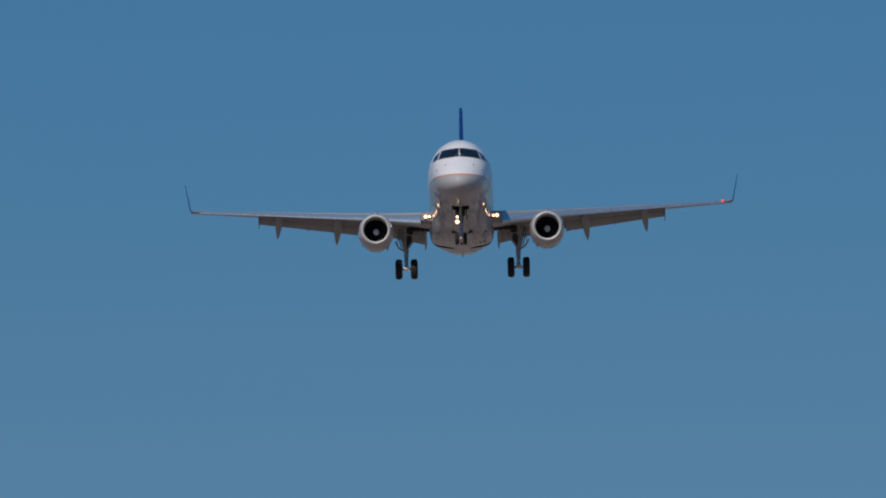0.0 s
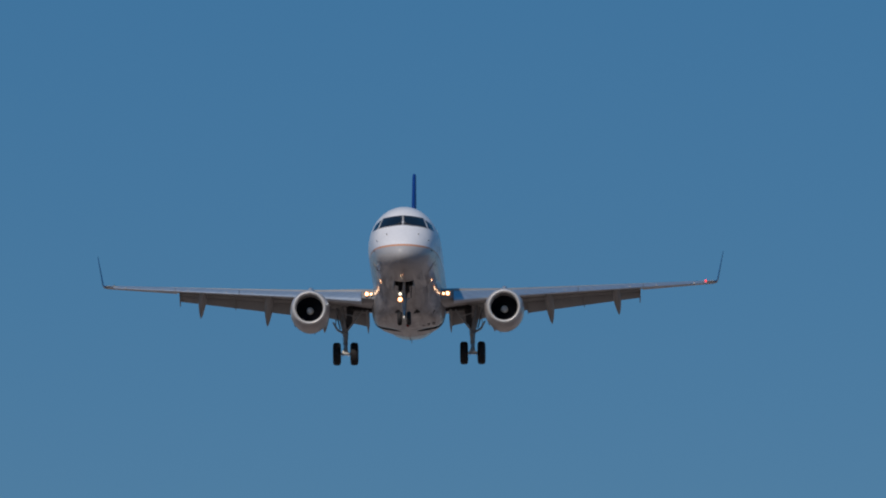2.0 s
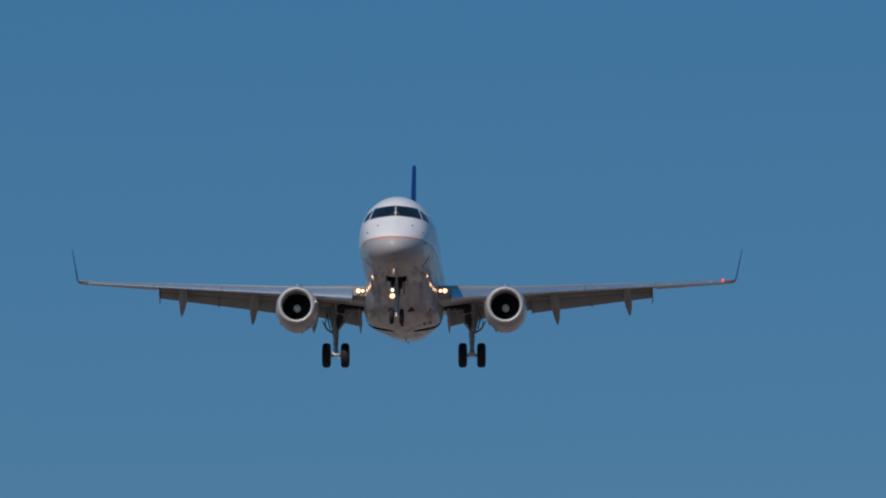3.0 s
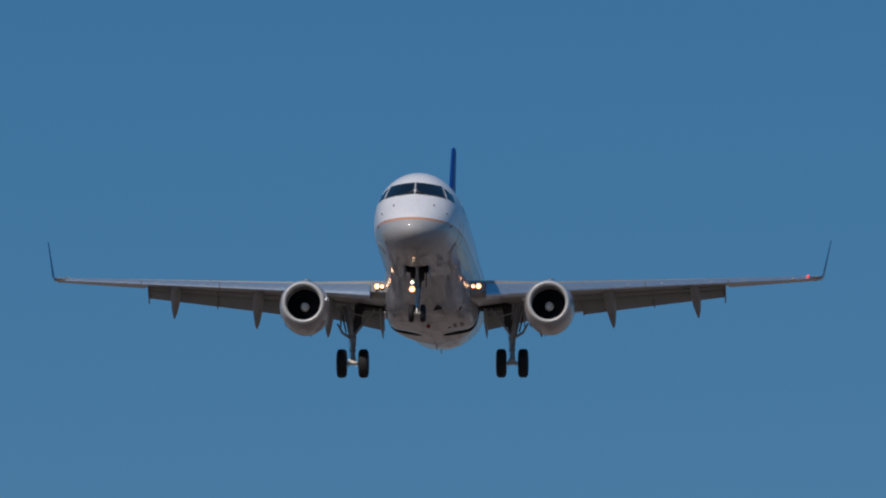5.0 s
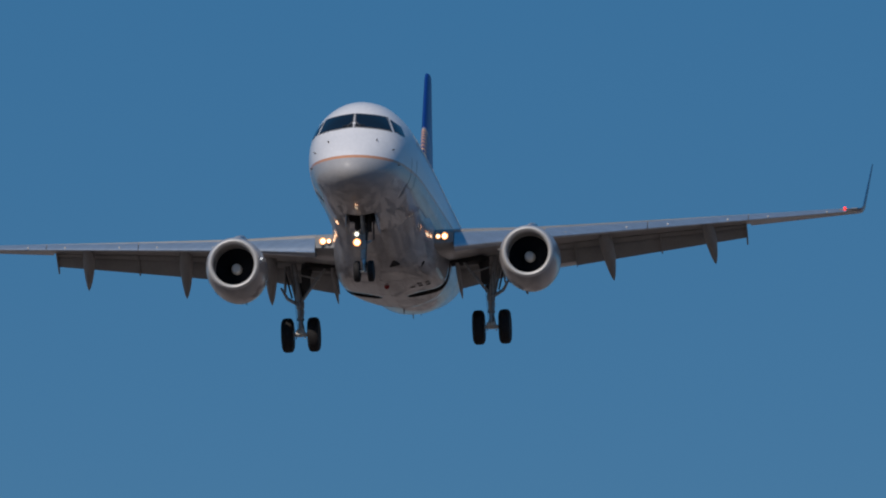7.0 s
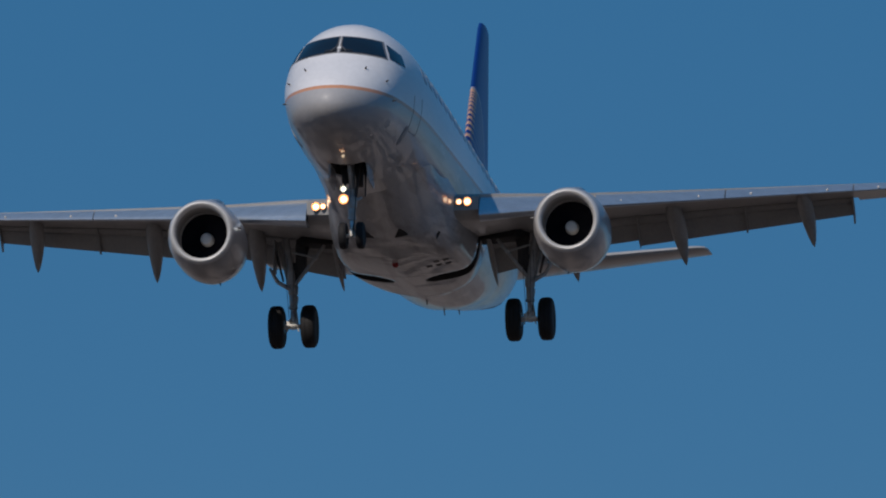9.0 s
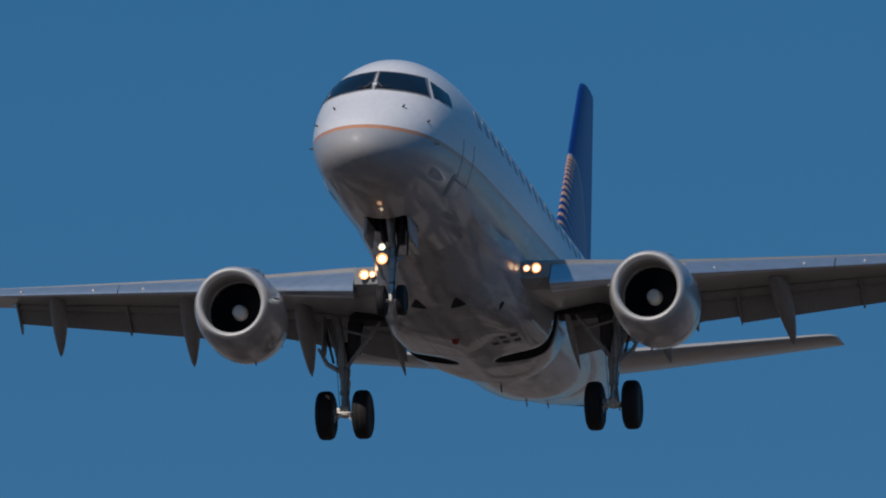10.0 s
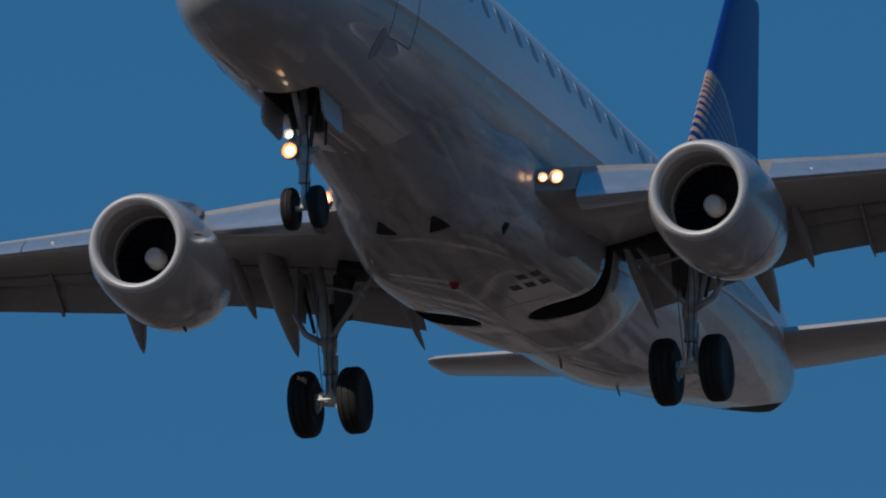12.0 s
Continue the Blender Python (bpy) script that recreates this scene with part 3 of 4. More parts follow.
for y0, h in ((5.6, 0.13), (8.3, 0.10)):
    part("antenna_blade", blade(y0, (g_b(y0) if y0 < 6 else f_bot(s_of(y0))) + 0.03, h, 0.22, 0.12), M_RIM, fus)
part("drain_mast", tube((0, 2.55, -1.5), (0, 2.62, -1.70), 0.024, 0.016, 8), M_RIM, fus)

# ---- wings ----
LE = lambda x: -3.43 + (x - 1.59) * 0.535
TE = lambda x: 1.65 - (x - 1.6) * 0.09 if x < 4.2 else 1.416 + (x - 4.2) * 0.235
ZW = lambda x: -0.40 + (x - 1.59) * 0.0975           # height of the chord line at the front
TH = smooth_interp([0.5, 1.6, 4.2, 12.5], [0.98, 0.92, 0.45, 0.12])
TIP = 12.5


def wing_pt(x, k, side):
    """Point at chord fraction k on the upper (+1) or lower (-1) skin."""
    c = TE(x) - LE(x)
    yt = 10.0 * (0.2969 * math.sqrt(max(k, 0)) - 0.126 * k - 0.3516 * k * k + 0.2843 * k ** 3 - 0.1036 * k ** 4) * TH(x)
    camber = 0.03 * c * 4 * k * (1 - k)
    return Vector((x, LE(x) + k * c, ZW(x) + camber + (0.25 if side > 0 else -0.5) * yt - k * c * 0.02))


FLAPK = 0.79


def section(x, k0, k1, n=12):
    up = [wing_pt(x, k0 + (k1 - k0) * (i / n) ** 1.4, 1) for i in range(n + 1)]
    lo = [wing_pt(x, k0 + (k1 - k0) * (i / n) ** 1.4, -1) for i in range(n, -1, -1)]
    return up + lo


def mir(pts, s):
    return [Vector((p.x * s, p.y, p.z)) for p in pts]


def turn_about(pts, pivot, deg, shift):
    """Swing a section nose down or tail down about a span-wise axis."""
    m = Matrix.Rotation(radians(deg), 3, "X")
    return [m @ (p - pivot) + pivot + Vector(shift) for p in pts]


for s in (-1, 1):
    xs = [0.9, 1.6, 2.2, 3.0, 4.0, 5.0, 6.5, 8.0, 9.7]
    wing = part("wing", loft([mir(section(x, 0.085, FLAPK), s) for x in xs]), M_GREY, airliner, "grey swept wing with slats and flaps extended", sharp=45)
    part("outer_wing", loft([mir(section(x, 0.085, 1.0), s) for x in (9.7, 10.6, 11.6, TIP)]), M_GREY, wing)
    # slats: nose pieces moved forward and drooped
    for x0, x1 in ((1.90, 3.85), (4.30, 7.0), (7.025, 9.70), (9.725, 12.36)):
        rr = []
        for i in range(5):
            x = x0 + (x1 - x0) * i / 4
            pts = section(x, 0.0, 0.15, 10)
            piv = wing_pt(x, 0.15, 1)
            rr.append(mir(turn_about(pts, piv, 27, (0, -0.07 - 0.02 * (TE(x) - LE(x)), -0.015)), s))
        part("slat", loft(rr), M_SLAT, wing, "bare metal leading-edge slat")
        for kx in (0.2, 0.8):
            x = x0 + (x1 - x0) * kx
            q = wing_pt(x, 0.06, -1)
            part("slat_track", box((s * x, q.y - 0.03, q.z - 0.02), (0.045, 0.26, 0.05), bevel=0.008), M_TITAN, wing)
    part("wing_tip_nose", loft([mir(section(x, 0.0, 0.10, 10), s) for x in (12.38, 12.45, TIP)]), M_SLAT, wing)
    # flaps: main element and aft element
    for x0, x1, fw, fdeg in ((1.66, 4.262, 0.15, 37), (4.266, 4.90, 0.150, 38), (4.905, 9.60, 0.195, 41)):
        rr, r2 = [], []
        for i in range(7):
            x = x0 + (x1 - x0) * i / 6
            c = TE(x) - LE(x)
            piv = wing_pt(x, FLAPK, -1)
            def el(n0, w, t, deg, shift):
                pts = []
                for k in range(9):
                    u = (k / 8) ** 1.5
                    pts.append(Vector((x, n0 + u * w, t * math.sqrt(u) * (1 - u) * 1.6)))
                for k in range(8, 0, -1):
                    u = (k / 8) ** 1.5
                    pts.append(Vector((x, n0 + u * w, -0.5 * t * math.sqrt(u) * (1 - u) * 1.6)))
                m = Matrix.Rotation(radians(-deg), 3, "X")
                o = Vector((x, 0, 0))
                return [m @ (p - o) + o + Vector((0, piv.y + shift[0], piv.z + shift[1])) for p in pts]
            rr.append(mir(el(0.0, c * 0.10, 0.07, 24, (-0.06, -0.012)), s))
            r2.append(mir(el(0.0, c * fw, 0.10, fdeg, (-0.06 + c * 0.080, -0.022 - c * 0.036)), s))
        part("flap", loft(rr), M_FLAP, wing, "grey trailing-edge flap lowered for landing")
        part("aft_flap", loft(r2), M_FLAP, wing)
    # small hinge fins on the flaps
    for x in (4.92, 7.25, 9.58):
        c = TE(x) - LE(x)
        q = wing_pt(x, FLAPK, -1)
        part("flap_hinge", loft([[Vector((s * (x + dx), q.y - 0.15, q.z + dz)) for dx, dz in ((-0.02, -0.02), (0.02, -0.02), (0.02, 0.05), (-0.02, 0.05))],
                                 [Vector((s * (x + dx), q.y + 0.45, q.z - 0.42 + dz)) for dx, dz in ((-0.02, -0.09), (0.02, -0.09), (0.02, 0.12), (-0.02, 0.12))],
                                 [Vector((s * (x + dx), q.y + 0.20 * c, q.z - 0.15 * c + dz)) for dx, dz in ((-0.008, -0.12), (0.008, -0.12), (0.008, 0.02), (-0.008, 0.02))]]), M_FLAP, wing)
    # canoe fairings of the flap tracks: front on the lower skin, pointed tail below the flap
    for x, ty, tz, w, ln in ((3.54, 1.40, -1.47, 0.185, 1.6), (5.92, 1.64, -1.15, 0.18, 1.7), (8.71, 2.27, -0.73, 0.16, 1.7), (1.72, 1.60, -1.49, 0.06, 0.8), (4.10, 1.25, -0.90, 0.08, 0.5)):
        q = wing_pt(x, 0.70, -1)
        tail = Vector((x, ty, tz))
        long = ln > 1.5
        mid = Vector((x - (0.10 if long else 0), q.y - 0.10, q.z - 0.15))
        nose = Vector((x - (0.17 if long else 0), mid.y - ln * (0.6 if long else 0.35), q.z + 0.02))
        rr = []
        for i in range(19):
            u = i / 18
            ctr = (nose * (1 - u) ** 2 + mid * 2 * u * (1 - u) + tail * u * u) if long else nose.lerp(tail, u)
            r = w * (math.sin(math.pi * min(u, 0.999) ** 0.8)) ** 0.65 + 0.006
            rr.append([Vector((s * (ctr.x + r * math.cos(a)), ctr.y, ctr.z + r * 1.35 * math.sin(a))) for a in (2 * math.pi * j / 16 for j in range(16))])
        part("flap_track_fairing", loft(rr), M_FLAP, wing, "pointed canoe-shaped flap track fairing")
    # winglet
    rr = []
    for i in range(9):
        u = i / 8
        b = min(u / 0.25, 1)
        cx = TIP + 0.12 + 0.20 * math.sin(b * math.pi / 2) + max(u - 0.25, 0) / 0.75 * 0.25
        cz = ZW(TIP) + 0.12 * (1 - math.cos(b * math.pi / 2)) + max(u - 0.25, 0) / 0.75 * 1.28
        y0 = LE(TIP) + 0.06 + u * 1.21
        c = 1.02 * (1 - u) + 0.36 * u
        nx, nz = (math.cos(b * 1.3), math.sin(b * 1.3))
        sec = []
        for k in range(7):
            t = k / 6
            sec.append((t, 0.045 * c * math.sin(math.pi * t ** 0.6)))
        pts = [Vector((cx - nz * h, y0 + t * c, cz + nx * h)) for t, h in sec] + [Vector((cx + nz * h, y0 + t * c, cz - nx * h)) for t, h in reversed(sec[1:-1])]
        rr.append(mir(pts, s))
    part("winglet", loft(rr), M_BLUE, wing, "thin dark blue upswept winglet")
    part("wing_tip", loft([mir([Vector((p.x + dx, p.y + dx * 0.5, p.z + dz)) for p in section(TIP, 0.0, 1.0)], s) for dx, dz in ((-0.35, -0.032), (-0.1, -0.008), (0.0, 0.0), (0.16, 0.016))]), M_GREY, wing, "rounded wing tip carrying the winglet")
    part("tip_light", lathe((s * (TIP - 0.18), LE(TIP) - 0.10, ZW(TIP) + 0.01), (0, -1, 0), [(-0.08, 0.036), (0.0, 0.036), (0.03, 0.024), (0.04, 0.01)], 12), M_RED if s > 0 else M_LENS, wing, "red navigation light" if s > 0 else "clear navigation light")
    # landing lamps in the wing root
    part("lamp_housing", loft([mir(section(x, 0.024, 0.12, 10), s) for x in (1.0, 1.25, 1.5, 1.7, 1.88)]), M_FLAP, wing, "landing light housing in the wing root")
    for x, r in ((1.66, 0.092), (1.49, 0.062)):
        lamp("landing_lamp", (s * x, LE(x) + 0.024 * (TE(x) - LE(x)) - 0.03, ZW(x) - 0.01), r, wing, M_WARM, "lit warm landing lamp")
    # main gear bay under the wing: solid slab, the opening's shade is its colour
    part("gear_bay", box((s * 1.85, 0.16, -0.62), (1.34, 0.74, 0.18), m=Matrix.Rotation(radians(-s * 20), 4, "Z"), bevel=0.01), M_SHADE, wing, "near-black slab standing for the shade of the open main gear bay")

# ---- tail ----
fin_rows = [(1.7, 8.0, 13.9, 0.16), (2.5, 9.40, 14.05, 0.15), (4.0, 10.72, 14.3, 0.12), (5.4, 11.96, 14.52, 0.10), (6.44, 12.88, 14.70, 0.085), (6.60, 13.08, 14.70, 0.07), (6.64, 13.3, 14.6, 0.03)]
foil = [(t, math.sin(math.pi * t ** 0.55) ** 0.9) for t in (0, 0.02, 0.06, 0.14, 0.27, 0.45, 0.65, 0.85, 1)]
rr = []
for z, y0, y1, h in fin_rows:
    rr.append([Vector((h * w, y0 + t * (y1 - y0), z)) for t, w in foil] + [Vector((-h * w, y0 + t * (y1 - y0), z)) for t, w in reversed(foil[1:-1])])
part("tail_fin", loft(rr), M_FIN, airliner, "dark blue fin with gold globe lines")
for s in (-1, 1):
    rr = []
    for x, y0, y1, z, h in ((0.3, 10.9, 13.9, 0.50, 0.17), (1.2, 11.35, 14.1, 0.61, 0.15), (3.2, 12.4, 14.55, 0.90, 0.115), (4.8, 13.22, 14.85, 1.13, 0.085), (5.0, 13.34, 14.86, 1.155, 0.078), (5.12, 13.46, 14.84, 1.17, 0.06), (5.19, 13.66, 14.78, 1.18, 0.02)):
        rr.append([Vector((s * x, y0 + t * (y1 - y0), z + h * w + 0.03 * t * (y1 - y0))) for t, w in foil] + [Vector((s * x, y0 + t * (y1 - y0), z - h * w + 0.03 * t * (y1 - y0))) for t, w in reversed(foil[1:-1])])
    part("tailplane", loft(rr), M_STAB, airliner, "light grey horizontal tailplane")

# ---- engines ----
EY, EZ = -4.68, -1.10


def engine(s):
    ex = s * 3.99
    ax = Vector((0, 1, -0.03)).normalized()
    def ringn(d, r, n=48, droop=0.0, flat=0.0):
        c = Vector((ex, EY, EZ)) + ax * d
        out = []
        for i in range(n):
            a = 2 * math.pi * i / n
            zz = math.cos(a)
            k = 1 + (droop if zz < 0 else 0) * zz * zz
            out.append(c + Vector((r * math.sin(a) * (1 + flat * max(-zz, 0)), 0, r * zz * k)))
        return out
    outer = [(0.10, 0.705, 0.0), (0.3, 0.765, 0.03), (0.6, 0.80, 0.06), (0.95, 0.815, 0.08), (1.35, 0.81, 0.09), (1.75, 0.775, 0.08), (2.15, 0.705, 0.05), (2.45, 0.635, 0.0), (2.45, 0.60, 0.0), (2.0, 0.56, 0.0)]
    nac = part("engine_nacelle", loft([ringn(d, r, 48, dr, 0.03 if dr else 0) for d, r, dr in outer], cap0=False, cap1=False), M_NAC, airliner, "glossy grey engine nacelle under the wing", sharp=40)
    lip = [(0.11, 0.707), (0.05, 0.685), (0.01, 0.655), (0.0, 0.63), (0.01, 0.602), (0.05, 0.572), (0.12, 0.553)]
    part("intake_lip", loft([ringn(d, r) for d, r in lip], cap0=False, cap1=False), M_LIP, nac, "polished metal intake lip")
    part("intake_duct", loft([ringn(d, r) for d, r in ((0.34, 0.552), (0.5, 0.558), (0.8, 0.58), (1.16, 0.594))], cap0=False, cap1=False), M_DUCT, nac, "grey acoustic intake lining")
    part("fan_rub_strip", loft([ringn(d, r) for d, r in ((0.80, 0.579), (0.80, 0.565), (0.86, 0.565), (0.86, 0.580))], cap0=False, cap1=False), M_TITAN, nac, "pale ring ahead of the fan")
    part("intake_throat", loft([ringn(d, r) for d, r in ((0.115, 0.5535), (0.22, 0.549), (0.345, 0.552))], cap0=False, cap1=False), M_NAC, nac, "grey painted intake throat")
    # near-black disc added for the shade behind the blades
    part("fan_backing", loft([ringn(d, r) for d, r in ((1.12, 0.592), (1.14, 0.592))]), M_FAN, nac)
    c = Vector((ex, EY, EZ)) + ax * 1.02
    for k in range(28):
        a0 = 2 * math.pi * k / 28
        bm = bmesh.new()
        vv = []
        for rad, tw, w in ((0.15, 25, 0.05), (0.36, 45, 0.065), (0.575, 62, 0.075)):
            d = Vector((math.sin(a0), 0, math.cos(a0)))
            t = Vector((math.cos(a0), 0, -math.sin(a0)))
            e = t * math.sin(radians(tw)) * w + Vector((0, 1, 0)) * math.cos(radians(tw)) * w
            n = t * math.cos(radians(tw)) - Vector((0, 1, 0)) * math.sin(radians(tw))
            vv.append([c + d * rad - e, c + d * rad + n * 0.006, c + d * rad + e, c + d * rad - n * 0.006])
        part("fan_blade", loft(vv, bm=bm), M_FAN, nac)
    part("spinner", lathe(c - ax * 0.24, ax, [(0, 0.01), (0.004, 0.07), (0.02, 0.115), (0.07, 0.138), (0.24, 0.15)], 28), M_SPIN, nac, "pale rounded fan spinner")
    part("exhaust_core", lathe(Vector((ex, EY, EZ)) + ax * 1.9, ax, [(0, 0.48), (0.6, 0.45), (1.1, 0.34), (1.12, 0.28), (1.5, 0.14), (1.7, 0.01)], 32), M_CORE, nac, "bare metal exhaust core")
    # pylon
    rr = []
    for z, y0, y1, h in ((EZ + 0.70, EY + 0.7, EY + 3.7, 0.12), (EZ + 0.86, EY + 0.95, EY + 4.2, 0.12), (EZ + 1.08, EY + 2.2, EY + 4.2, 0.11)):
        rr.append([Vector((ex + h * w, y0 + t * (y1 - y0), z)) for t, w in foil] + [Vector((ex - h * w, y0 + t * (y1 - y0), z)) for t, w in reversed(foil[1:-1])])
    part("pylon", loft(rr), M_NAC, nac)
    part("nacelle_strake", loft([[Vector((ex - s * (0.755 + dx), EY + 0.30, EZ + 0.12 + dz)) for dx, dz in ((0, 0), (0.015, 0.02), (0.02, 0.0))], [Vector((ex - s * (0.765 + dx), EY + 0.52, EZ + 0.12 + dz)) for dx, dz in ((0, 0), (0.075, 0.03), (0.08, 0.015))]]), M_TITAN, nac)
    part("nacelle_seam", loft([ringn(d, r, 48, dr, 0.03) for d, r, dr in ((1.344, 0.809, 0.09), (1.345, 0.813, 0.09), (1.358, 0.812, 0.09), (1.359, 0.808, 0.09))], cap0=False, cap1=False), M_PATCH, nac)
    part("drain_fin", blade(EY + 1.62, EZ - 0.86, 0.06, 0.22, 0.14, ex - s * 0.17, 0.05), M_LINE, nac)
    for d0, deg in ((1.2, 252), (1.58, 231)):
        a = radians(deg)
        q0 = Vector((ex, EY, EZ)) + ax * d0
        out = Vector((math.sin(a), 0, math.cos(a)))
        side = Vector((0, 1, 0)).cross(out)
        r0 = 0.83
        # solid plug, near-black in place of the slot's shade
        part("nacelle_vent", loft([[q0 + out * (r0 - 0.03 + h) + side * dx + Vector((0, dy, 0)) for dx, dy in ((-0.05, -0.11), (0.05, -0.11), (0.07, 0.10), (-0.07, 0.10))] for h in (0.0, 0.034)]), M_SHADE, nac, "small vent slot with its shade painted near-black")
    for k in (-1, 1):
        part("latch_cover", tube(Vector((ex + k * 0.05, EY + 1.36, EZ - 0.86)), Vector((ex + k * 0.05, EY + 2.40, EZ - 0.70)), 0.035, 0.02, 8), M_NAC, nac)


engine(-1)
engine(1)


# ---- landing gear ----
def wheel(x, y, z, r, w, parent):
    prof = [(-w / 2 + 0.02, r * 0.55), (-w / 2, r * 0.66), (-w / 2 + 0.005, r * 0.80), (-w * 0.40, r * 0.93), (-w * 0.28, r * 0.985), (-w * 0.17, r), (-w * 0.16, r - 0.012), (-w * 0.13, r - 0.012), (-w * 0.12, r), (0, r)]
    prof = prof + [(-a, b) for a, b in reversed(prof[:-1])]
    part("tyre", lathe((x, y, z), (1, 0, 0), prof, 44), M_TYRE, parent, "black rubber tyre", sharp=30)
    rim = [(-w / 2 + 0.03, 0.01), (-w / 2 + 0.03, r * 0.22), (-w / 2 + 0.06, r * 0.25), (-w / 2 + 0.05, r * 0.45), (-w / 2 + 0.02, r * 0.56), (w / 2 - 0.02, r * 0.56), (w / 2 - 0.05, r * 0.45), (w / 2 - 0.06, r * 0.25), (w / 2 - 0.03, r * 0.22), (w / 2 - 0.03, 0.01)]
    part("rim", lathe((x, y, z), (1, 0, 0), rim, 32), M_RIM, parent, "grey metal wheel rim")


def main_gear(s):
    ax, ay, az = s * 2.63, -0.10, -2.53
    bm = tube((ax + s * 0.16, ay + 0.06, -0.55), (ax, ay + 0.02, -1.70), 0.082, 0.085, 20)
    tube((ax, ay + 0.03, -1.60), (ax, ay + 0.02, -1.82), 0.115, 0.11, 20, bm=bm)
    tube((ax, ay + 0.02, -1.80), (ax, ay + 0.02, -2.10), 0.09, 0.084, 20, bm=bm)
    tube((ax, ay + 0.02, -2.06), (ax, ay + 0.02, -2.14), 0.098, 0.098, 20, bm=bm)
    g = part("main_gear", bm, M_STRUT, airliner, "extended twin-wheel main landing gear leg")
    part("oleo", tube((ax, ay + 0.02, -2.10), (ax, ay, -2.45), 0.064, 0.064, 18), M_CHROME, g, "shiny oleo piston")
    bm = tube((ax - 0.38, ay, az), (ax + 0.38, ay, az), 0.05, 0.05, 16)
    box((ax, ay, az + 0.03), (0.14, 0.17, 0.17), bm=bm, bevel=0.03)
    for k in (-1, 1):
        box((ax + k * 0.10, ay - 0.10, az + 0.05 - k * 0.03), (0.07, 0.07, 0.09), bm=bm, bevel=0.015)
        tube((ax + k * 0.13, ay - 0.08, az - 0.12), (ax + k * 0.06, ay - 0.11, az + 0.16), 0.016, 0.016, 8, bm=bm)
    tube((ax - 0.16, ay - 0.14, az + 0.02), (ax + 0.16, ay - 0.14, az + 0.02), 0.02, 0.02, 8, bm=bm)
    part("axle", bm, M_HUB, g)
    for k in (-1, 1):
        wheel(ax + k * 0.36, ay, az, 0.475, 0.33, g)
        part("brake", lathe((ax + k * 0.235, ay, az), (1, 0, 0), [(-0.04, 0.10), (-0.04, 0.15), (0.04, 0.15), (0.04, 0.10)], 20), M_RIM, g)
    # torque links ahead of the leg
    for za, zb, ya, yb in ((-1.86, -2.12, 0.12, 0.30), (-2.42, -2.12, 0.10, 0.30)):
        part("torque_link", loft([[Vector((ax + dx, ay + ya, za + dz)) for dx, dz in ((-0.10, -0.03), (0.10, -0.03), (0.10, 0.03), (-0.10, 0.03))], [Vector((ax + dx, ay + yb, zb + dz)) for dx, dz in ((-0.035, -0.03), (0.035, -0.03), (0.035, 0.03), (-0.035, 0.03))]]), M_HUB, g)
    # side brace to the body, in two lengths with a joint
    jx, jz = s * 2.13, -1.0
    part("side_brace", tube((ax - s * 0.03, ay, -1.62), (jx, ay, jz), 0.042, 0.040, 12), M_STRUT, g)
    part("side_brace", tube((jx, ay, jz), (s * 1.92, ay, -0.72), 0.042, 0.036, 12), M_STRUT, g)
    part("brace_joint", lathe((jx, ay - 0.07, jz), (0, 1, 0), [(0, 0.04), (0.01, 0.055), (0.13, 0.055), (0.14, 0.04)], 14), M_STRUT, g)
    part("lock_link", tube((jx, ay, jz), (s * 2.65, ay + 0.03, -0.86), 0.024, 0.024, 10), M_STRUT, g)
    # actuator and outboard arm
    part("actuator", tube((ax + s * 0.10, ay + 0.1, -1.62), (ax + s * 0.32, ay + 0.15, -0.60), 0.035, 0.042, 12), M_STRUT, g)
    bm = tube((ax + s * 0.04, ay - 0.05, -1.70), (ax + s * 0.34, ay + 0.02, -1.52), 0.05, 0.045, 12)
    tube((ax + s * 0.34, ay + 0.02, -1.52), (ax + s * 0.52, ay + 0.05, -1.20), 0.045, 0.03, 12, bm=bm)
    part("door_arm", bm, M_STRUT, g)
    part("gear_door", loft([[Vector((s * (2.98 + dx), ay + dy, -0.62)) for dx, dy in ((0, -0.30), (0.03, -0.30), (0.03, 0.30), (0, 0.30))], [Vector((s * (3.02 + dx), ay + dy, -1.32)) for dx, dy in ((0, -0.20), (0.03, -0.20), (0.03, 0.20), (0, 0.20))]]), M_FLAP, g, "grey gear leg door")
    bm = box((ax - s * 0.16, ay + 0.22, -0.98), (0.24, 0.22, 0.66), bevel=0.04)
    box((ax + s * 0.02, ay + 0.30, -1.25), (0.20, 0.16, 0.40), bm=bm, bevel=0.04)
    tube((ax - s * 0.02, ay + 0.10, -1.68), (ax - s * 0.30, ay + 0.25, -0.70), 0.04, 0.05, 10, bm=bm)
    tube((ax + s * 0.22, ay + 0.05, -1.50), (ax + s * 0.40, ay + 0.10, -0.75), 0.025, 0.03, 10, bm=bm)
    part("retraction_mechanism", bm, M_LINE, g, "dark retraction links behind the leg")
    for dx, dy in ((0.07, -0.10), (-0.08, -0.08), (0.02, -0.13)):
        pts = [Vector((ax + dx * 1.3, ay + dy, -1.0)), Vector((ax + dx * 1.7, ay + dy * 1.3, -1.5)), Vector((ax + dx * 1.3, ay + dy * 1.6, -1.95)), Vector((ax + dx, ay + dy, -2.40))]
        bm = bmesh.new()
        for a, b in zip(pts, pts[1:]):
            tube(a, b, 0.006, 0.006, 6, bm=bm)
        part("hydraulic_hose", bm, M_HOSE, g)


main_gear(-1)
main_gear(1)


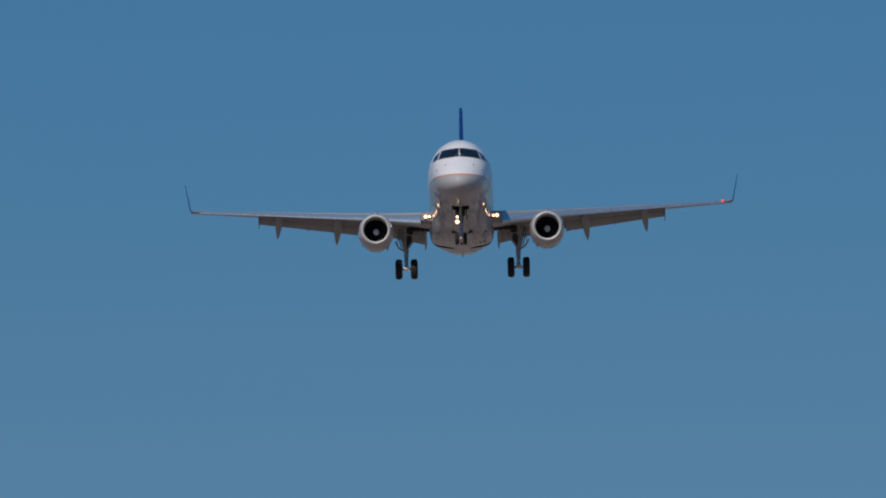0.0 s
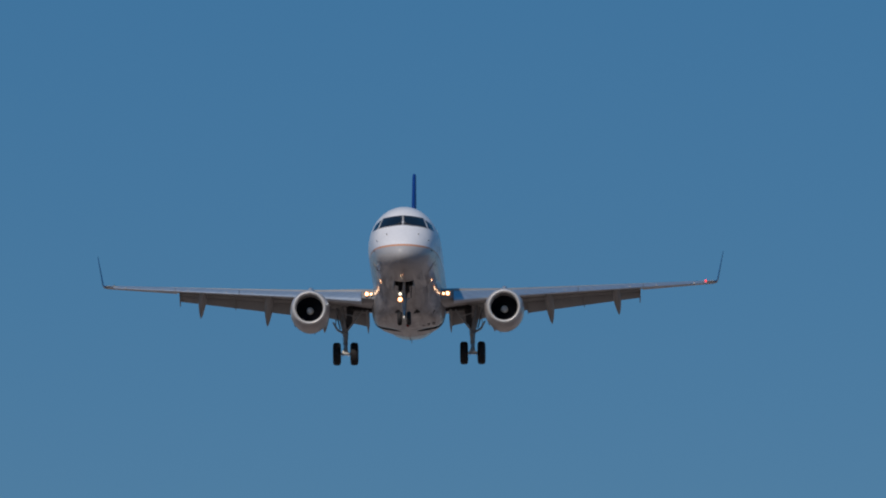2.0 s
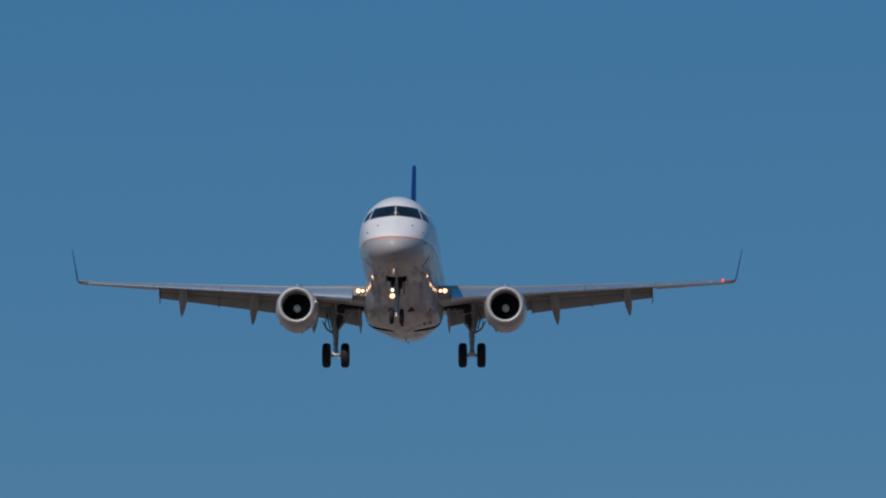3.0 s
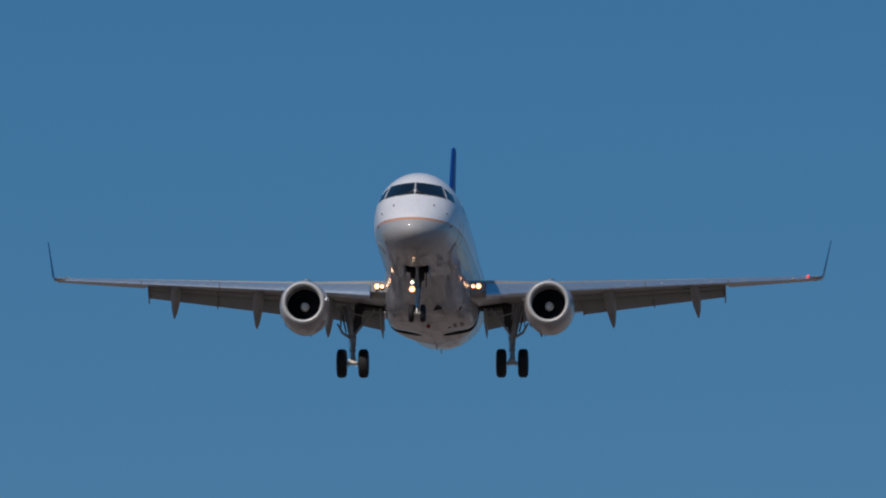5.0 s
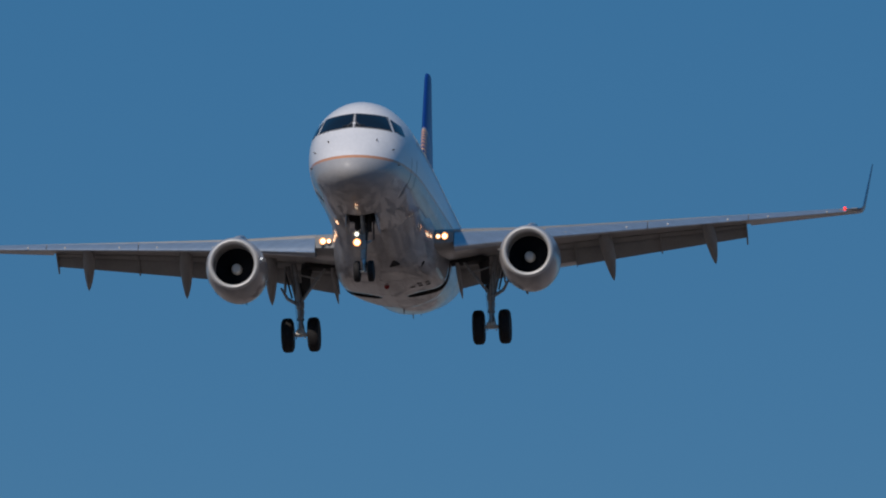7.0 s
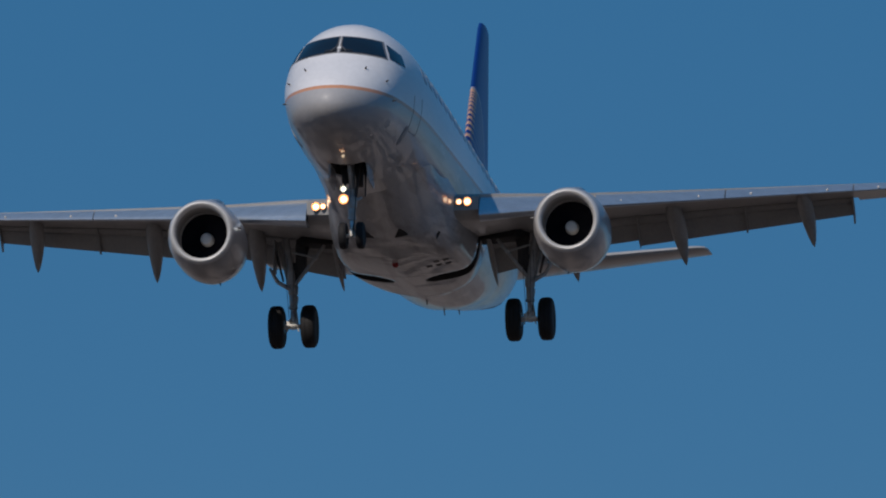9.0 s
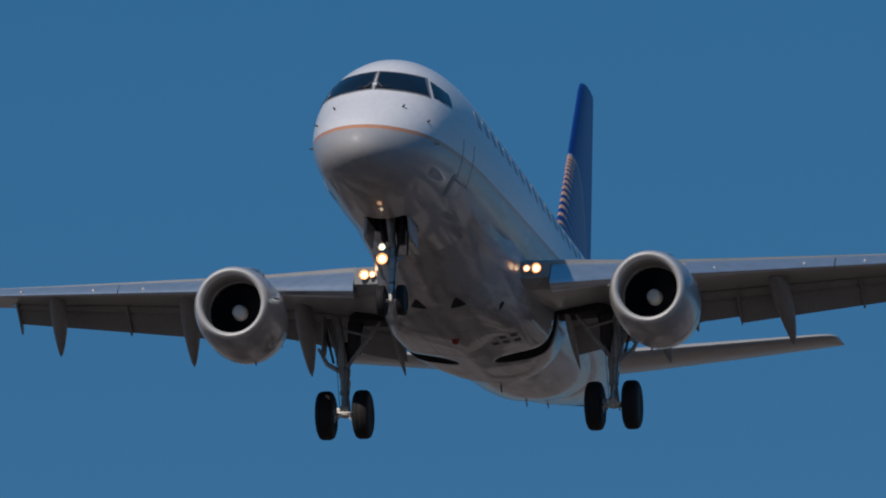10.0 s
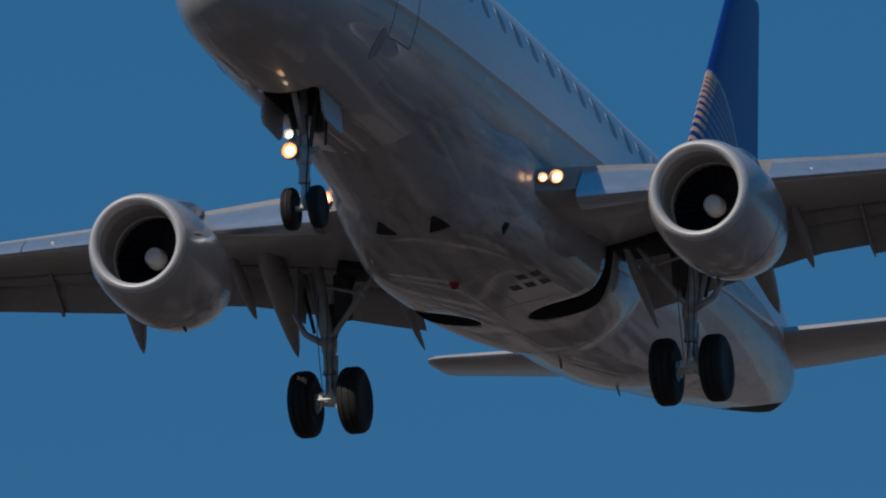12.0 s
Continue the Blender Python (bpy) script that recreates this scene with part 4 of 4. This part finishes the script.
def nose_gear():
    y = -9.80
    bm = tube((0, y + 0.10, -0.45), (0, y + 0.03, -1.40), 0.060, 0.058, 18)
    tube((0, y + 0.04, -1.32), (0, y + 0.03, -1.56), 0.115, 0.105, 18, bm=bm)
    tube((0, y + 0.03, -1.54), (0, y + 0.03, -1.80), 0.078, 0.072, 18, bm=bm)
    tube((0, y + 0.03, -1.74), (0, y + 0.03, -1.82), 0.085, 0.085, 18, bm=bm)
    g = part("nose_gear", bm, M_STRUT, airliner, "extended twin-wheel nose landing gear leg")
    bm = box((0.14, y + 0.28, -0.86), (0.16, 0.18, 0.42), bevel=0.04)
    box((-0.16, y + 0.30, -0.82), (0.16, 0.16, 0.34), bm=bm, bevel=0.04)
    tube((0.20, y + 0.05, -0.60), (0.07, y + 0.05, -1.38), 0.035, 0.03, 10, bm=bm)
    tube((-0.24, y + 0.05, -0.60), (-0.07, y + 0.05, -1.38), 0.028, 0.024, 10, bm=bm)
    tube((0.28, y + 0.2, -0.75), (0.28, y + 0.1, -1.30), 0.022, 0.018, 8, bm=bm)
    part("retraction_mechanism", bm, M_LINE, g, "dark retraction links and hoses")
    part("oleo", tube((0, y + 0.03, -1.80), (0, y, -2.12), 0.045, 0.045, 16), M_CHROME, g, "shiny oleo piston")
    bm = tube((-0.20, y, -2.15), (0.20, y, -2.15), 0.04, 0.04, 12)
    box((0, y - 0.02, -2.11), (0.085, 0.13, 0.14), bm=bm, bevel=0.02)
    tube((0, y - 0.10, -2.18), (0, y - 0.08, -1.98), 0.03, 0.025, 10, bm=bm)
    part("axle", bm, M_HUB, g)
    for k in (-1, 1):
        wheel(k * 0.185, y, -2.15, 0.285, 0.18, g)
    for za, zb, ya, yb in ((-1.66, -1.88, 0.07, 0.22), (-2.08, -1.88, 0.05, 0.22)):
        part("torque_link", loft([[Vector((dx, y + ya, za + dz)) for dx, dz in ((-0.06, -0.02), (0.06, -0.02), (0.06, 0.02), (-0.06, 0.02))], [Vector((dx, y + yb, zb + dz)) for dx, dz in ((-0.025, -0.02), (0.025, -0.02), (0.025, 0.02), (-0.025, 0.02))]]), M_STRUT, g)
    part("drag_brace", tube((0, y, -1.15), (0, y - 0.45, -0.55), 0.04, 0.045, 12), M_STRUT, g)
    for k in (-1, 1):
        part("steering_jack", tube((k * 0.06, y - 0.02, -1.42), (k * 0.22, y + 0.02, -1.34), 0.035, 0.03, 10), M_STRUT, g)
        # rear doors, hanging open
        part("gear_door", loft([[Vector((k * (0.375 + dx), yy, zz)) for dx, yy, zz in ((0, -10.26, -0.66), (0.035, -10.26, -0.66), (0.035, -9.40, -0.72), (0, -9.40, -0.72))],
                                [Vector((k * (0.40 + dx), yy, zz)) for dx, yy, zz in ((0, -10.25, -0.98), (0.035, -10.25, -0.98), (0.035, -9.40, -1.05), (0, -9.40, -1.05))],
                                [Vector((k * (0.405 + dx), yy, zz)) for dx, yy, zz in ((0, -10.16, -1.06), (0.03, -10.16, -1.06), (0.03, -9.48, -1.12), (0, -9.48, -1.12))]]), M_BODY, g, "open nose gear door")
    part("taxi_lamp_bracket", box((-0.10, y - 0.03, -1.30), (0.14, 0.05, 0.26), bevel=0.01), M_STRUT, g)
    lamp("landing_lamp", (-0.16, y - 0.06, -1.38), 0.102, g, M_WARM, "lit warm landing lamp")
    lamp("taxi_lamp", (-0.16, y - 0.06, -1.16), 0.065, g, M_HOT, "lit white taxi lamp")
    bm = bmesh.new()
    pts = [Vector((0.07, y - 0.06, -0.9)), Vector((0.10, y - 0.09, -1.4)), Vector((0.07, y - 0.12, -1.8)), Vector((0.04, y - 0.04, -2.08))]
    for a, b in zip(pts, pts[1:]):
        tube(a, b, 0.011, 0.011, 6, bm=bm)
    part("hydraulic_hose", bm, M_HOSE, g)


nose_gear()


def motions():
    """The approach: a steady descent past the camera."""
    walk(airliner, [
        (0, pose(-2.426, 496.684, 54.448, -0.063, -1.153, -0.093)),
        (0.5, pose(-3.963, 481.818, 53.692, -0.015, -0.820, -0.059)),
        (1, pose(-5.505, 467.407, 52.987, 0.050, -0.704, -0.042)),
        (1.5, pose(-7.037, 452.111, 52.184, 0.062, -0.749, -0.049)),
        (2, pose(-8.582, 437.659, 51.476, 0.016, -0.410, -0.051)),
        (2.5, pose(-10.118, 422.697, 50.710, -0.021, 0.111, -0.001)),
        (3, pose(-11.660, 407.967, 49.972, -0.058, 0.089, -0.004)),
        (3.2, pose(-12.238, 400.797, 49.524, -0.131, 0.047, -0.009)),
        (4.8, pose(-17.125, 352.853, 47.052, -0.196, 0.409, 0.017)),
        (5, pose(-17.757, 347.312, 46.801, -0.296, 0.243, 0.019)),
        (5.5, pose(-19.287, 332.412, 46.039, -0.107, 0.038, -0.046)),
        (6, pose(-20.842, 317.909, 45.330, 0.226, -0.147, -0.169)),
        (6.5, pose(-22.368, 302.937, 44.558, 0.475, -1.421, -0.265)),
        (7, pose(-23.911, 288.191, 43.818, 0.613, -1.779, -0.300)),
        (7.2, pose(-24.562, 282.676, 43.579, 0.444, -1.480, -0.309)),
        (8.8, pose(-29.462, 234.939, 41.136, 0.183, -0.851, -0.026)),
        (9, pose(-30.123, 229.349, 40.895, 0.193, -0.713, 0.023)),
        (9.5, pose(-31.685, 214.618, 40.166, 0.112, 0.003, 0.080)),
        (10, pose(-33.190, 199.510, 39.369, -0.055, -0.415, -0.054)),
        (10.5, pose(-34.704, 184.502, 38.588, -0.073, -0.762, -0.124)),
        (11, pose(-36.208, 169.478, 37.799, -0.144, -0.125, -0.027)),
        (11.5, pose(-37.852, 155.062, 37.145, -0.261, -0.530, -0.020)),
        (12, pose(-39.337, 139.964, 36.339, 0.205, -1.487, -0.396)),
    ])


motions()
